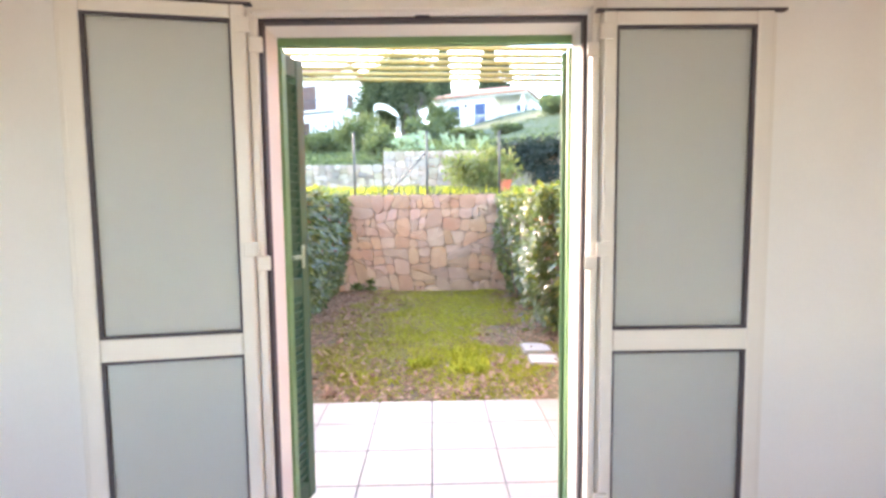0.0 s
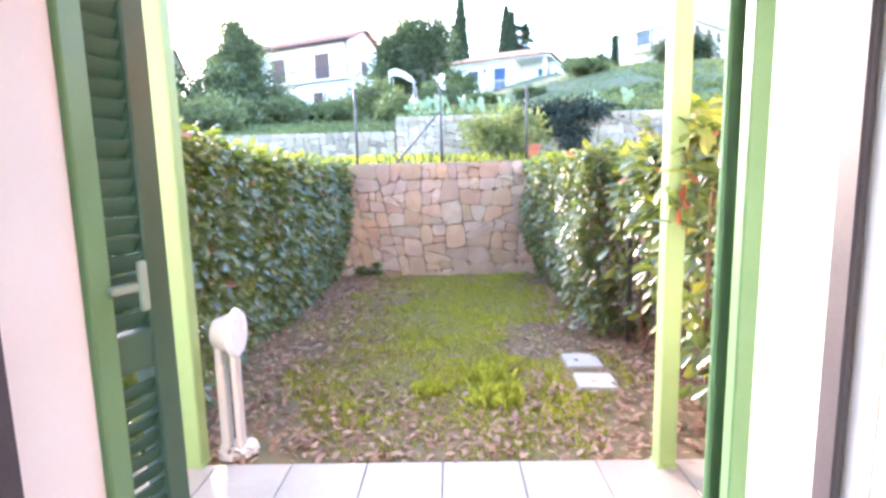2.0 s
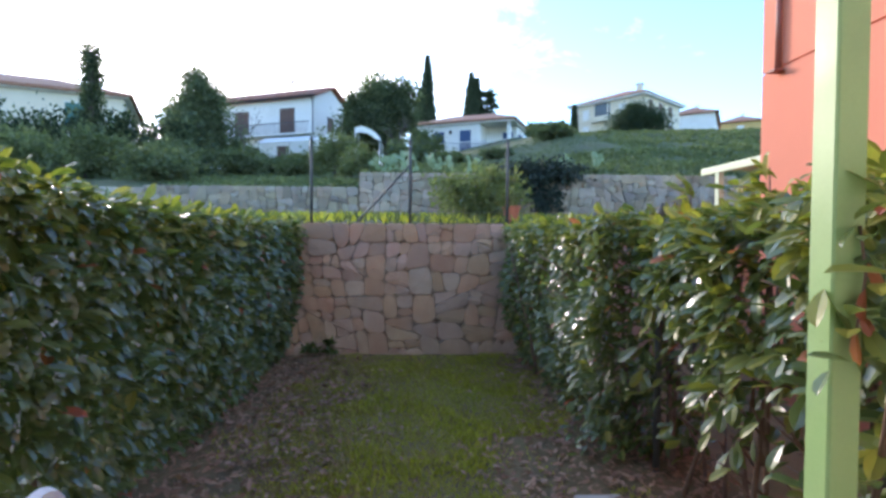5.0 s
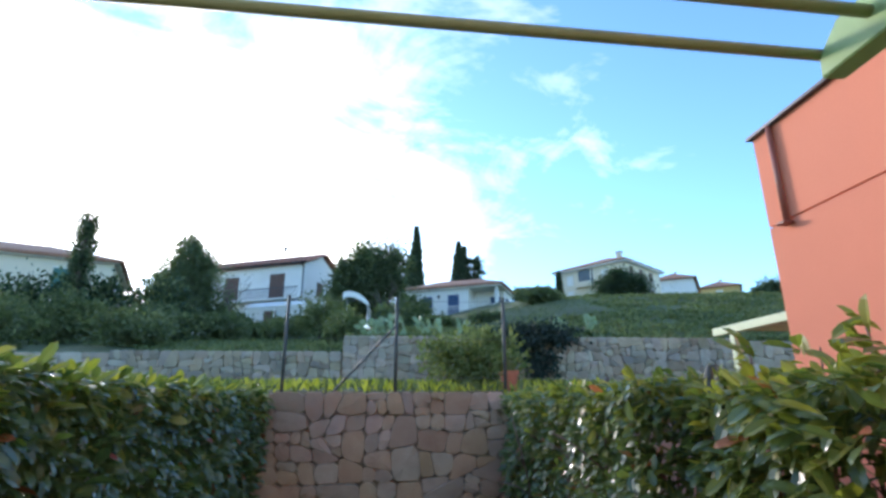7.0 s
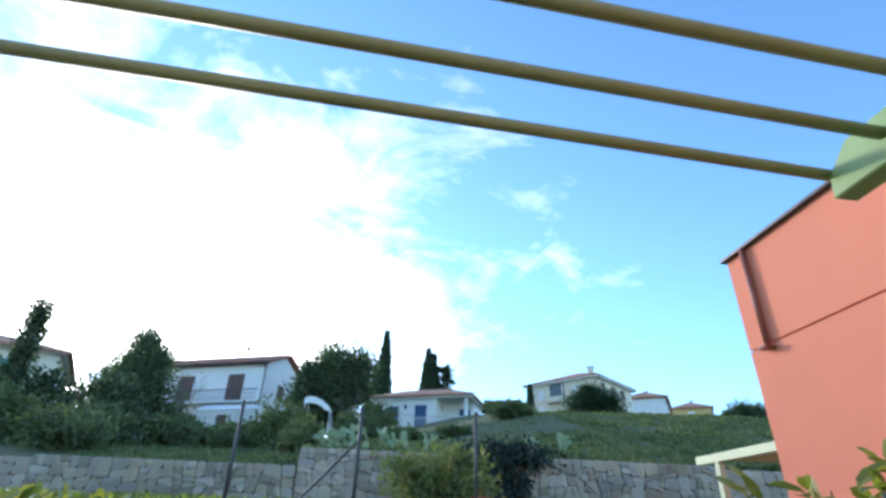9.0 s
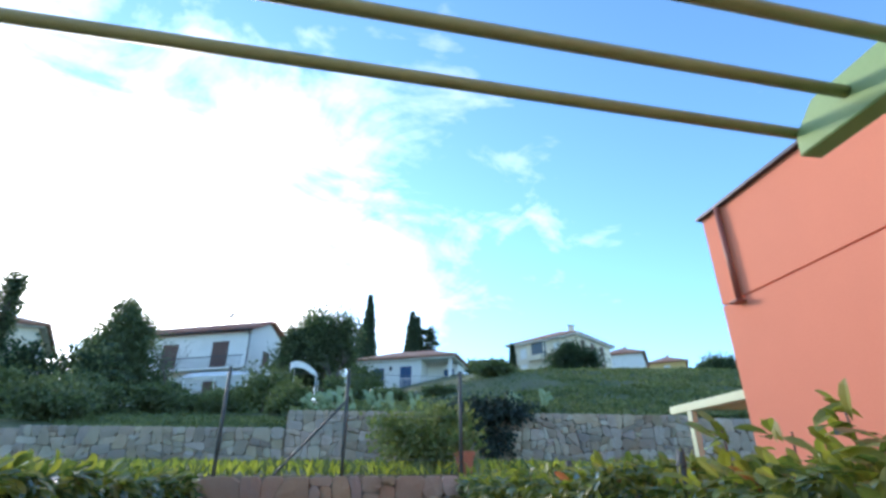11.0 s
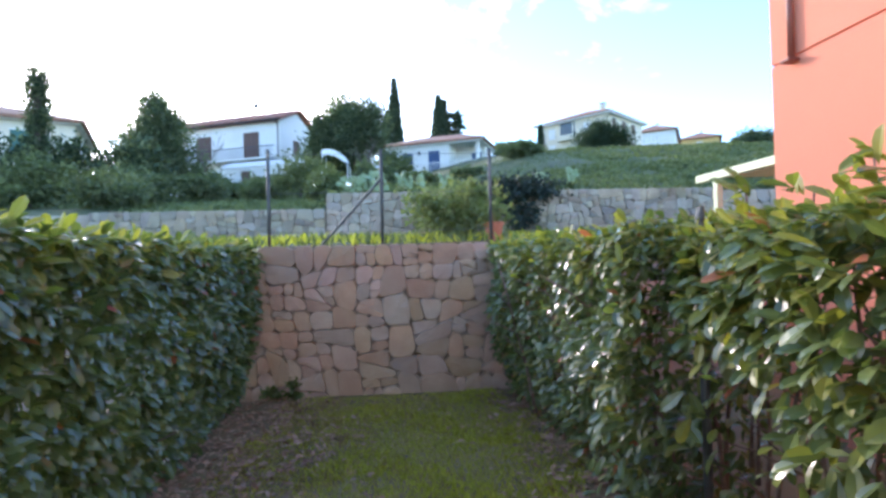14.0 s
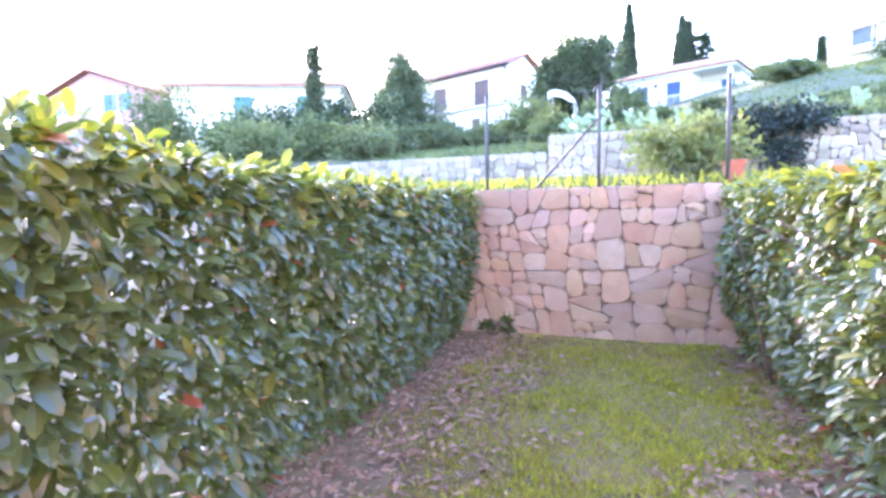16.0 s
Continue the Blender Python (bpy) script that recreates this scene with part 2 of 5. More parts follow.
L_TREE = leaf_material("tree_leaf", (0.08, 0.105, 0.065), (0.15, 0.18, 0.108), 0.6, 0.35, 0.25)
L_DARK = leaf_material("cypress_leaf", (0.035, 0.055, 0.035), (0.07, 0.10, 0.06), 0.7, 0.25, 0.2)
L_PALE = leaf_material("pale_shrub_leaf", (0.13, 0.16, 0.06), (0.24, 0.25, 0.11), 0.6, 0.3, 0.25)
L_BANK = leaf_material("bank_grass", (0.085, 0.11, 0.048), (0.165, 0.19, 0.09), 0.7, 0.25, 0.2)
L_IVY = leaf_material("ivy_leaf", (0.02, 0.035, 0.03), (0.05, 0.07, 0.055), 0.5, 0.15, 0.3)

m, nt, bsdf = material("frosted_glass", 0.55)
bsdf.inputs["Base Color"].default_value = (0.78, 0.81, 0.77, 1)
bsdf.inputs["Transmission Weight"].default_value = 0.55
n1 = node(nt, "ShaderNodeTexNoise", Scale=260.0, Detail=2.0)
bp = node(nt, "ShaderNodeBump", Strength=0.15, Distance=0.001)
nt.links.new(n1.outputs["Fac"], bp.inputs["Height"])
nt.links.new(bp.outputs[0], bsdf.inputs["Normal"])
M_FROST = m


# ---- mesh helpers ----
def box(bm, x0, x1, y0, y1, z0, z1, bevel=0.0, segments=1):
    made = bmesh.ops.create_cube(bm, size=1, matrix=Matrix.Translation(((x0 + x1) / 2, (y0 + y1) / 2, (z0 + z1) / 2)) @ Matrix.Diagonal((x1 - x0, y1 - y0, z1 - z0, 1)))
    if bevel:
        edges = list({e for v in made["verts"] for e in v.link_edges})
        bmesh.ops.bevel(bm, geom=edges, offset=bevel, segments=segments, affect="EDGES", profile=0.5)
    return bm


def boxed(*args, **kw):
    return box(bmesh.new(), *args, **kw)


def rod(bm, a, b, r0, r1=None, sides=8, caps=True):
    a, b = Vector(a), Vector(b)
    m = Matrix.Translation((a + b) / 2) @ (b - a).to_track_quat("Z", "Y").to_matrix().to_4x4()
    bmesh.ops.create_cone(bm, cap_ends=caps, segments=sides, radius1=r0, radius2=r0 if r1 is None else r1, depth=(b - a).length, matrix=m)
    return bm


def tube(bm, points, radii, sides=7):
    """A tapered tube along a line of points."""
    rings = []
    pts = [Vector(p) for p in points]
    for k, p in enumerate(pts):
        d = (pts[min(k + 1, len(pts) - 1)] - pts[max(k - 1, 0)]).normalized()
        q = d.to_track_quat("Z", "Y")
        rings.append([bm.verts.new(p + q @ Vector((math.cos(a) * radii[k], math.sin(a) * radii[k], 0))) for a in [6.2832 * j / sides for j in range(sides)]])
    for r, s in zip(rings, rings[1:]):
        for j in range(sides):
            bm.faces.new((r[j], r[(j + 1) % sides], s[(j + 1) % sides], s[j]))
    bm.faces.new(rings[-1])
    bm.faces.new(list(reversed(rings[0])))
    return bm


def as_mesh(name, bm, mat, smooth=False):
    bmesh.ops.recalc_face_normals(bm, faces=bm.faces)
    me = bpy.data.meshes.new(name)
    bm.to_mesh(me)
    bm.free()
    for mm in mat if isinstance(mat, (list, tuple)) else (mat,):
        me.materials.append(mm)
    if smooth:
        me.polygons.foreach_set("use_smooth", [True] * len(me.polygons))
    return me


def part(name, bm, mat, parent=None, label="", smooth=False):
    ob = new(name, as_mesh(name, bm, mat, smooth))
    ob.parent = parent
    return tagged(ob, label) if label else ob


def piece(name, me, parent, m):
    ob = new(name, me)
    ob.parent = parent
    ob.matrix_basis = m
    return ob


def thing(name, label, category, at=(0, 0, 0), turn=0.0, group="", kind=""):
    ob = new(name)
    ob.empty_display_size = 0.1
    ob.matrix_basis = pose(*at, 0, 0, turn)
    return tagged(ob, label, category, group, kind)


def structure(name, bm, mat, label=""):
    return tagged(part(name, bm, mat), label, kind="structure")


def joined(name, verts, faces, mats, index=None, parent=None, smooth=False):
    me = bpy.data.meshes.new(name)
    me.from_pydata(verts, [], faces)
    for mm in mats:
        me.materials.append(mm)
    if index is not None:
        me.polygons.foreach_set("material_index", index)
    if smooth:
        me.polygons.foreach_set("use_smooth", [True] * len(faces))
    ob = new(name, me)
    ob.parent = parent
    return ob


# ---- leaves ----
LEAF_V = np.array([(0, 0, 0), (0.13, 0.24, 0.045), (0, 0.26, 0.01), (-0.13, 0.24, 0.045), (0.205, 0.58, 0.035), (0, 0.6, -0.015), (-0.205, 0.58, 0.035), (0.15, 0.85, -0.02), (0, 0.86, -0.06), (-0.15, 0.85, -0.02), (0, 1, -0.12)])
LEAF_F = [(0, 1, 2), (0, 2, 3), (1, 4, 5, 2), (2, 5, 6, 3), (4, 7, 8, 5), (5, 8, 9, 6), (7, 10, 8), (8, 10, 9)]
DIAMOND_V = np.array([(0, 0, 0), (0.35, 0.45, 0.06), (-0.35, 0.45, 0.06), (0, 1, -0.08)])
DIAMOND_F = [(0, 1, 3), (0, 3, 2)]


def frames_for(ways, ups):
    """Rotation matrices whose y axis follows ways and whose z axis leans to ups."""
    y = ways / np.linalg.norm(ways, axis=1, keepdims=True)
    x = np.cross(y, ups)
    x /= np.maximum(np.linalg.norm(x, axis=1, keepdims=True), 1e-6)
    z = np.cross(x, y)
    return np.stack((x, y, z), axis=2)


def leaves(name, places, ways, ups, sizes, mats, index, parent=None, shape=(LEAF_V, LEAF_F), width=1.0):
    tv, tf = shape
    tv = tv * (width, 1, 1)
    rot = frames_for(ways, ups)
    v = np.einsum("nij,kj->nki", rot, tv) * sizes[:, None, None] + places[:, None, :]
    n, k = len(places), len(tv)
    faces = [tuple(b * k + c for c in f) for b in range(n) for f in tf]
    ob = joined(name, v.reshape(-1, 3).tolist(), faces, mats, np.repeat(index, len(tf)).tolist(), parent)
    return tagged(ob, kind="stuff")


def leaf_mesh(name, mats_one, width=1.0):
    me = bpy.data.meshes.new(name)
    me.from_pydata((LEAF_V * (width, 1, 1)).tolist(), [], LEAF_F)
    me.materials.append(mats_one)
    return me


def rough_noise(p, scale, seed=0.0):
    return np.array([noise.noise(Vector(q) * scale + Vector((seed, seed * 0.7, -seed))) for q in p])


rng = np.random.default_rng(7)


def unit(n):
    v = rng.normal(size=(n, 3))
    return v / np.linalg.norm(v, axis=1, keepdims=True)


def crown(name, blobs, count, size, mats, parent, weights=None, hollow=0.2, flat=1.0, droop=0.0):
    """Leaves gathered in uneven clumps on the shells of several ellipsoids (centre, radii)."""
    places, ways = [], []
    share = np.array([b[1][0] * b[1][1] + b[1][1] * b[1][2] for b in blobs])
    for (c, r), s in zip(blobs, share / share.sum()):
        n = max(8, int(count * s))
        heads = unit(max(6, n // 26))
        pick = heads[rng.integers(0, len(heads), n)] + rng.normal(size=(n, 3)) * 0.24
        depth = hollow + (1.06 - hollow) * rng.random((n, 1)) ** 0.6
        depth *= (1 + 0.22 * rough_noise(pick, 2.3, float(c[0]) % 7))[:, None]
        p = pick * depth * np.array(r) + np.array(c)
        places.append(p)
        ways.append(pick * np.array((1, 1, flat)) + rng.normal(size=(n, 3)) * 0.6 + np.array((0, 0, -droop)))
    p, w = np.concatenate(places), np.concatenate(ways)
    n = len(p)
    idx = rng.choice(len(mats), n, p=weights) if len(mats) > 1 else np.zeros(n, int)
    return leaves(name, p, w, unit(n) * 0.7 + (0, 0, 0.6), size * rng.uniform(0.6, 1.4, n), mats, idx, parent, (DIAMOND_V, DIAMOND_F))


# ---- ground ----
def ground_height(x, y):
    if y < 6.85:
        return -0.03
    if y < 14.6:
        return 1.57 + (y - 6.85) * 0.042 + 0.03 * math.sin(x * 1.7) * math.sin(y * 1.3)
    low = 2.62 if x < -1.75 else 3.02
    s = np.interp(x, (-60, -12, -6, 3, 8, 19, 60), (0.13, 0.135, 0.14, 0.178, 0.275, 0.305, 0.305))
    first = (min(y, 30) - 14.6) * s
    then = max(0, min(y, 110) - 30) * np.interp(x, (-12, 3, 8, 20), (0.14, 0.185, 0.18, 0.18))
    return low + first + then + 0.12 * noise.noise(Vector((x * 0.35, y * 0.35, 0))) * min(1, (y - 14.6) / 3)


def ground_sheet():
    xs = sorted(set(list(np.linspace(-12, 14, 66)) + [-900, -300, -120, -70, -50, -40, -32, -26, -22, -18, -15, 17, 20, 24, 30, 38, 48, 60, 80, 130, 300, 900]))
    ys = [-900, -200, -60, -20, -8, 0, 1.7] + list(np.linspace(2.2, 6.7, 12)) + [6.84, 6.86] + list(np.linspace(7.4, 14.4, 14)) + [14.59, 14.61] + list(np.linspace(15.2, 32, 30)) + list(np.linspace(34, 110, 26)) + [160, 300, 900]
    verts = []
    for y in ys:
        for x in xs:
            z = ground_height(x, y)
            if y < 6.85 and y > 1.7:
                z += 0.018 * noise.noise(Vector((x * 2.1, y * 2.1, 3)))
            verts.append((x, y, z))
    w = len(xs)
    faces = [(b * w + a, b * w + a + 1, (b + 1) * w + a + 1, (b + 1) * w + a) for b in range(len(ys) - 1) for a in range(w - 1)]
    index = [0 if ys[b] < 6.9 else 1 for b in range(len(ys) - 1) for a in range(w - 1)]
    return tagged(joined("ground", verts, faces, [M_SOIL, M_BANK], index, smooth=True), "bare garden soil below and a grassy terraced hillside behind", kind="structure")


ground_sheet()


# ---- the room ----
OPEN_L, OPEN_R, OPEN_T = -0.53, 0.625, 2.03
Y_IN, Y_OUT = 0.045, 0.40


def pierced_wall(name, x0, x1, y0, y1, z0, z1, ol, orr, ob_, ot, mat, label):
    bm = bmesh.new()
    box(bm, x0, ol, y0, y1, z0, z1)
    box(bm, orr, x1, y0, y1, z0, z1)
    box(bm, ol, orr, y0, y1, ot, z1)
    if ob_ > z0:
        box(bm, ol, orr, y0, y1, z0, ob_)
    return structure(name, bm, mat, label)


pierced_wall("wall_north", -2.1, 2.1, Y_IN, 0.298, 0, 2.75, OPEN_L, OPEN_R, 0, OPEN_T, M_PLASTER, "white plastered wall with the garden door opening")
pierced_wall("wall_outer", -5.0, 3.19, 0.30, Y_OUT, -0.2, 3.3, OPEN_L - 0.03, OPEN_R + 0.045, 0, OPEN_T + 0.02, M_PLASTER, "white rendered outside of the garden wall")
structure("wall_west", boxed(-2.3, -2.103, -4.0, 0.22, 0, 2.75), M_PLASTER, "plain white plastered side wall")
structure("wall_east", boxed(2.103, 2.3, -4.0, 0.22, 0, 2.75), M_PLASTER, "plain white plastered side wall")
# Unseen rear wall; its opening is added to hold the fill lamp.
pierced_wall("wall_south", -2.3, 2.3, -4.2, -4.003, 0, 2.75, -1.0, 1.0, 0.9, 2.2, M_PLASTER, "plain white rear wall with an added opening for the fill lamp")
structure("ceiling", boxed(-2.3, 2.3, -4.2, 0.22, 2.753, 2.95), M_PLASTER, "flat white plastered ceiling")
structure("floor", boxed(-2.3, 2.3, -4.2, 0.26, -0.2, 0.0), M_FLOOR, "plain tiled room floor")
structure("door_sill", boxed(-0.6, 0.7, 0.262, 0.42, -0.2, -0.001), M_FLOOR, "plain stone sill under the garden door")

# Added area lamp for an assumed, unseen source behind the camera; brightens the room.
rear_fill_light = new("rear_fill_light", bpy.data.lights.new("rear_fill_light", "AREA"))
rear_fill_light.data.shape, rear_fill_light.data.size, rear_fill_light.data.size_y = "RECTANGLE", 1.9, 1.25
rear_fill_light.data.energy, rear_fill_light.data.color = 0.75, (1.0, 0.85, 0.70)
rear_fill_light.matrix_world = look((0, -4.1, 1.55), (0, 0, 1.5))


def door_frame():
    """The fixed frame of the garden door: cream outer rails with a dark rubber seal on the room side."""
    th = tagged(new("door_1"), "cream lacquered door frame with a dark rubber seal", kind="structure")
    l, r, t = OPEN_L, OPEN_R, OPEN_T
    for name, a in (("jamb", (l - 0.05, l - 0.002, 0.02, 0.10)), ("jamb", (r + 0.002, r + 0.05, 0.02, 0.10))):
        part(name, boxed(a[0], a[1], a[2], a[3], 0.0, t + 0.05, 0.004), M_FRAME, th)
    part("head", boxed(l - 0.002, r + 0.002, 0.02, 0.10, t + 0.002, t + 0.05, 0.004), M_FRAME, th)
    for a, b in ((l - 0.001, l + 0.013), (r - 0.013, r + 0.001)):
        part("seal", boxed(a, b, 0.085, 0.125, 0.0, t - 0.001, 0.003), M_SEAL, th)
    part("seal", boxed(l + 0.013, r - 0.013, 0.085, 0.125, t - 0.014, t - 0.001, 0.003), M_SEAL, th)
    part("latch_keep", boxed(0.02, 0.075, 0.07, 0.1, t - 0.002, t + 0.012, 0.003), M_SEAL, th)
    part("threshold", boxed(l, r, 0.06, 0.22, 0.0, 0.018, 0.004), M_FRAME, th)
    return th


door_frame()


def casement(side, hinge, turn, w=0.566, lift=0.0):
    """An inward-opening glazed leaf, folded back on the wall. Local x runs away from its hinge."""
    th = thing("casement_door", "cream framed glazed door leaf with frosted panes, folded open", "door", (*hinge, lift), turn, "garden door leaves")
    s = side
    h, t = 2.0, 0.052

    def bar(name, a, b, z0, z1, y0=-t, y1=0.0, mat=M_FRAME, bevel=0.006):
        x0, x1 = sorted((s * a, s * b))
        return part(name, boxed(x0, x1, y0, y1, z0, z1, bevel, 2), mat, th)

    bar("stile", 0.0, 0.044, 0.03, h)
    bar("stile", w - 0.055, w, 0.03, h)
    bar("rail", 0.044, w - 0.055, h - 0.045, h, -t + 0.002, -0.002)
    bar("rail", 0.044, w - 0.055, 0.86, 0.935, -t + 0.002, -0.002)
    bar("rail", 0.044, w - 0.055, 0.03, 0.13, -t + 0.002, -0.002)
    bar("lip", w, w + 0.022, 0.03, h - 0.006, -0.03, -0.006, M_FRAME, 0.003)
    for z0, z1 in ((0.935, h - 0.045), (0.13, 0.86)):
        pane = bar("pane", 0.045, w - 0.056, z0 + 0.001, z1 - 0.001, -0.03, -0.022, M_FROST, 0.0)
        for a, b, c, d in ((0.044, 0.051, z0, z1), (w - 0.066, w - 0.055, z0, z1), (0.051, w - 0.066, z0, z0 + 0.009), (0.051, w - 0.066, z1 - 0.009, z1)):
            g = bar("gasket", a, b, c, d, -t + 0.004, -0.031, M_SEAL, 0.0)
            g.parent = pane
    # Thin dark strip above the leaf, standing in for a shadow gap.
    bar("shadow_gap_strip", -0.02, w + 0.05, h + 0.006, h + 0.012, -0.04, -0.012, M_SEAL, 0.0)
    for z in (0.25, 1.14, 1.86):
        hinge_ob = part("hinge", rod(bmesh.new(), (-s * 0.018, -0.012, z), (-s * 0.018, -0.012, z + 0.10), 0.011, sides=12), M_FRAME, th, smooth=False)
        part("hinge_leaf", boxed(min(-s * 0.018, s * 0.03), max(-s * 0.018, s * 0.03), -t - 0.006, -t + 0.004, z + 0.05, z + 0.10, 0.003), M_FRAME, hinge_ob)
        part("hinge_leaf", boxed(min(-s * 0.05, -s * 0.005), max(-s * 0.05, -s * 0.005), -0.026, -0.016, z, z + 0.05, 0.003), M_FRAME, hinge_ob)
    bar("profile_strip", -0.03, -0.006, 0.03, h - 0.02, -0.02, 0.012, M_FRAME, 0.004)
    return th


casement(1, (0.649, 0.018), 1.2)
casement(-1, (-0.526, -0.0276), 10.8, 0.534, 0.016)


def folded_shutter(name, label, a, b, layers, z0, z1, side):
    """A louvred shutter panel standing folded in the reveal, from a to b in plan; layers behind it."""
    d = Vector((b[0] - a[0], b[1] - a[1], 0))
    th = thing(name, label, "shutter", (a[0], a[1], 0), math.degrees(math.atan2(d.y, d.x)), "green shutters")
    w, t = d.length, 0.034
    for k in range(layers):
        y0 = side * (t + 0.006) * k
        y0, y1 = min(y0, y0 + side * t), max(y0, y0 + side * t)
        off = 0.012 * k
        # Left leaf: all but its near stile gets the green with shade painted in.
        mat = M_SHADED_GREEN if side > 0 else M_GREEN
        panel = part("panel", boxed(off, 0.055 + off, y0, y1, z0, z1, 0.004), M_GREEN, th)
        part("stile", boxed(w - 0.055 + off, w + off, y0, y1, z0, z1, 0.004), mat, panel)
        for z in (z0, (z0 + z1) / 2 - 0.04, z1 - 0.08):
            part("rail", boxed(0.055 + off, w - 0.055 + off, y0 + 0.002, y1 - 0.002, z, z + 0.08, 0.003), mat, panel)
        if k == 0:
            z = z0 + 0.105
            slat = as_mesh("slat", boxed(0.056, w - 0.056, -0.003, 0.003, -0.019, 0.019), M_SHADED_GREEN)
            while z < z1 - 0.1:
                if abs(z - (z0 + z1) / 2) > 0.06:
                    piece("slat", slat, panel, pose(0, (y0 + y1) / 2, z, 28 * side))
                z += 0.037
    return th


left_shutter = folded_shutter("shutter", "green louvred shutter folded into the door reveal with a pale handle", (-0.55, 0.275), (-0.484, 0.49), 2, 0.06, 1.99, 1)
handle = part("handle", boxed(0.128, 0.148, -0.032, -0.02, 1.11, 1.21, 0.006, 2), M_HANDLE, left_shutter, "pale green metal bar handle")
part("handle_arm", boxed(0.075, 0.14, -0.026, -0.004, 1.15, 1.168, 0.006, 2), M_HANDLE, handle)
folded_shutter("shutter", "green shutter stile folded flat against the outer reveal", (0.668, 0.398), (0.612, 0.425), 1, 0.06, 2.0, -1)
th = tagged(new("trim"), "green painted shutter frame lining the outer door reveal", kind="structure")
part("jamb", boxed(OPEN_L - 0.028, OPEN_L + 0.012, 0.301, 0.36, 0.0, OPEN_T - 0.03, 0.003), M_GREEN, th)
part("head", boxed(OPEN_L - 0.028, OPEN_R + 0.043, 0.301, 0.34, OPEN_T - 0.028, OPEN_T + 0.018, 0.003), M_GREEN, th)
part("jamb", boxed(OPEN_R + 0.002, OPEN_R + 0.043, 0.36, 0.392, 0.0, OPEN_T - 0.03, 0.003), M_GREEN, th)


# ---- the terrace ----
TERRACE_EDGE, TILE = 1.755, 0.365
terrace = tagged(part("terrace", boxed(-2.6, 3.15, 0.30, TERRACE_EDGE - 0.004, -0.2, -0.006), M_GROUT), "beige square floor tiles with grey joints on the terrace", kind="structure")
TURN = pose(0, TERRACE_EDGE, 0, 0, 0, 1.3) @ pose(0, -TERRACE_EDGE, 0)
terrace.matrix_basis = TURN


# ---- pergola ----
def pergola():
    th = thing("pergola", "light green wooden pergola with round olive rods", "pergola")
    for x in (-1.178, 1.06):
        post = part("post", boxed(x - 0.041, x + 0.041, 1.70, 1.782, 0.0, 2.225, 0.006), M_LIGHTGREEN, th)
        part("foot_plate", boxed(x - 0.05, x + 0.05, 1.692, 1.79, 0.0, 0.008, 0.002), M_LIGHTGREEN, post)
        bm = bmesh.new()
        e = 2.135 + (x - 1.06) * 0.063
        outline = [(0.40, 2.225), (e, 2.225), (e - 0.007, 2.282), (e - 0.075, 2.34), (0.40, 2.36)]
        a = [bm.verts.new((x - 0.03, y, z)) for y, z in outline]
        b = [bm.verts.new((x + 0.03, y, z)) for y, z in outline]
        bm.faces.new(a)
        bm.faces.new(list(reversed(b)))
        for k in range(len(a)):
            bm.faces.new((a[k], b[k], b[(k + 1) % 5], a[(k + 1) % 5]))
        bmesh.ops.bevel(bm, geom=bm.edges[:], offset=0.004, segments=1, affect="EDGES")
        part("beam", bm, M_LIGHTGREEN, th)
    me = as_mesh("rod", rod(bmesh.new(), (-1.18, 0, 0), (1.06, 0, 0), 0.0145, sides=14), M_ROD, True)
    for k in range(11):
        piece("rod", me, th, pose(0, 2.065 - 0.15 * k, 2.292, 0, 0, 3.6))
    part("ledger", boxed(-1.3, 1.2, Y_OUT + 0.001, Y_OUT + 0.04, 2.22, 2.36, 0.004), M_LIGHTGREEN, th)
    return th


pergola()


# ---- neighbouring coral building ----
def coral_building():
    th = thing("neighbour_house", "coral rendered house wall with a dark metal roof edge", "house")
    wall = part("wall", boxed(3.2, 9.0, -4.0, 5.27, -0.2, 2.948), M_CORAL, th)
    part("upper_wall", boxed(3.2, 9.0, -4.0, 5.27, 2.966, 3.83), M_CORAL, th)
    part("groove", boxed(3.222, 8.98, -3.98, 5.25, 2.947, 2.967), M_CORAL, th)
    part("roof_edge", boxed(3.15, 9.05, -4.05, 5.305, 3.831, 3.862, 0.004), M_FLASH, th)
    pipe = part("downpipe", rod(bmesh.new(), (3.168, 5.01, 2.93), (3.168, 5.01, 3.83), 0.026, sides=12), M_BROWN, th, "dark red metal downpipe", True)
    part("pipe_shoe", boxed(3.10, 3.198, 4.955, 5.065, 2.90, 2.925, 0.008), M_BROWN, pipe)
    return th


coral_building()


def neighbour_pergola():
    th = thing("neighbour_pergola", "pale cream pergola behind the coral house", "pergola")
    for x in (3.71, 5.71):
        part("beam", boxed(x - 0.035, x + 0.035, 5.32, 7.2, 2.235, 2.325, 0.006), M_CREAM_GREEN, th)
        part("post", boxed(x - 0.035, x + 0.035, 6.78, 6.86, -0.03, 2.235, 0.006), M_CREAM_GREEN, th)
    part("cross_beam", boxed(3.746, 5.674, 5.4, 5.46, 2.24, 2.32, 0.006), M_CREAM_GREEN, th)
    me = as_mesh("rod", rod(bmesh.new(), (3.71, 0, 0), (5.71, 0, 0), 0.0145, sides=10), M_ROD, True)
    for k in range(9):
        piece("rod", me, th, pose(0, 7.05 - 0.18 * k, 2.30))
    return th


neighbour_pergola()


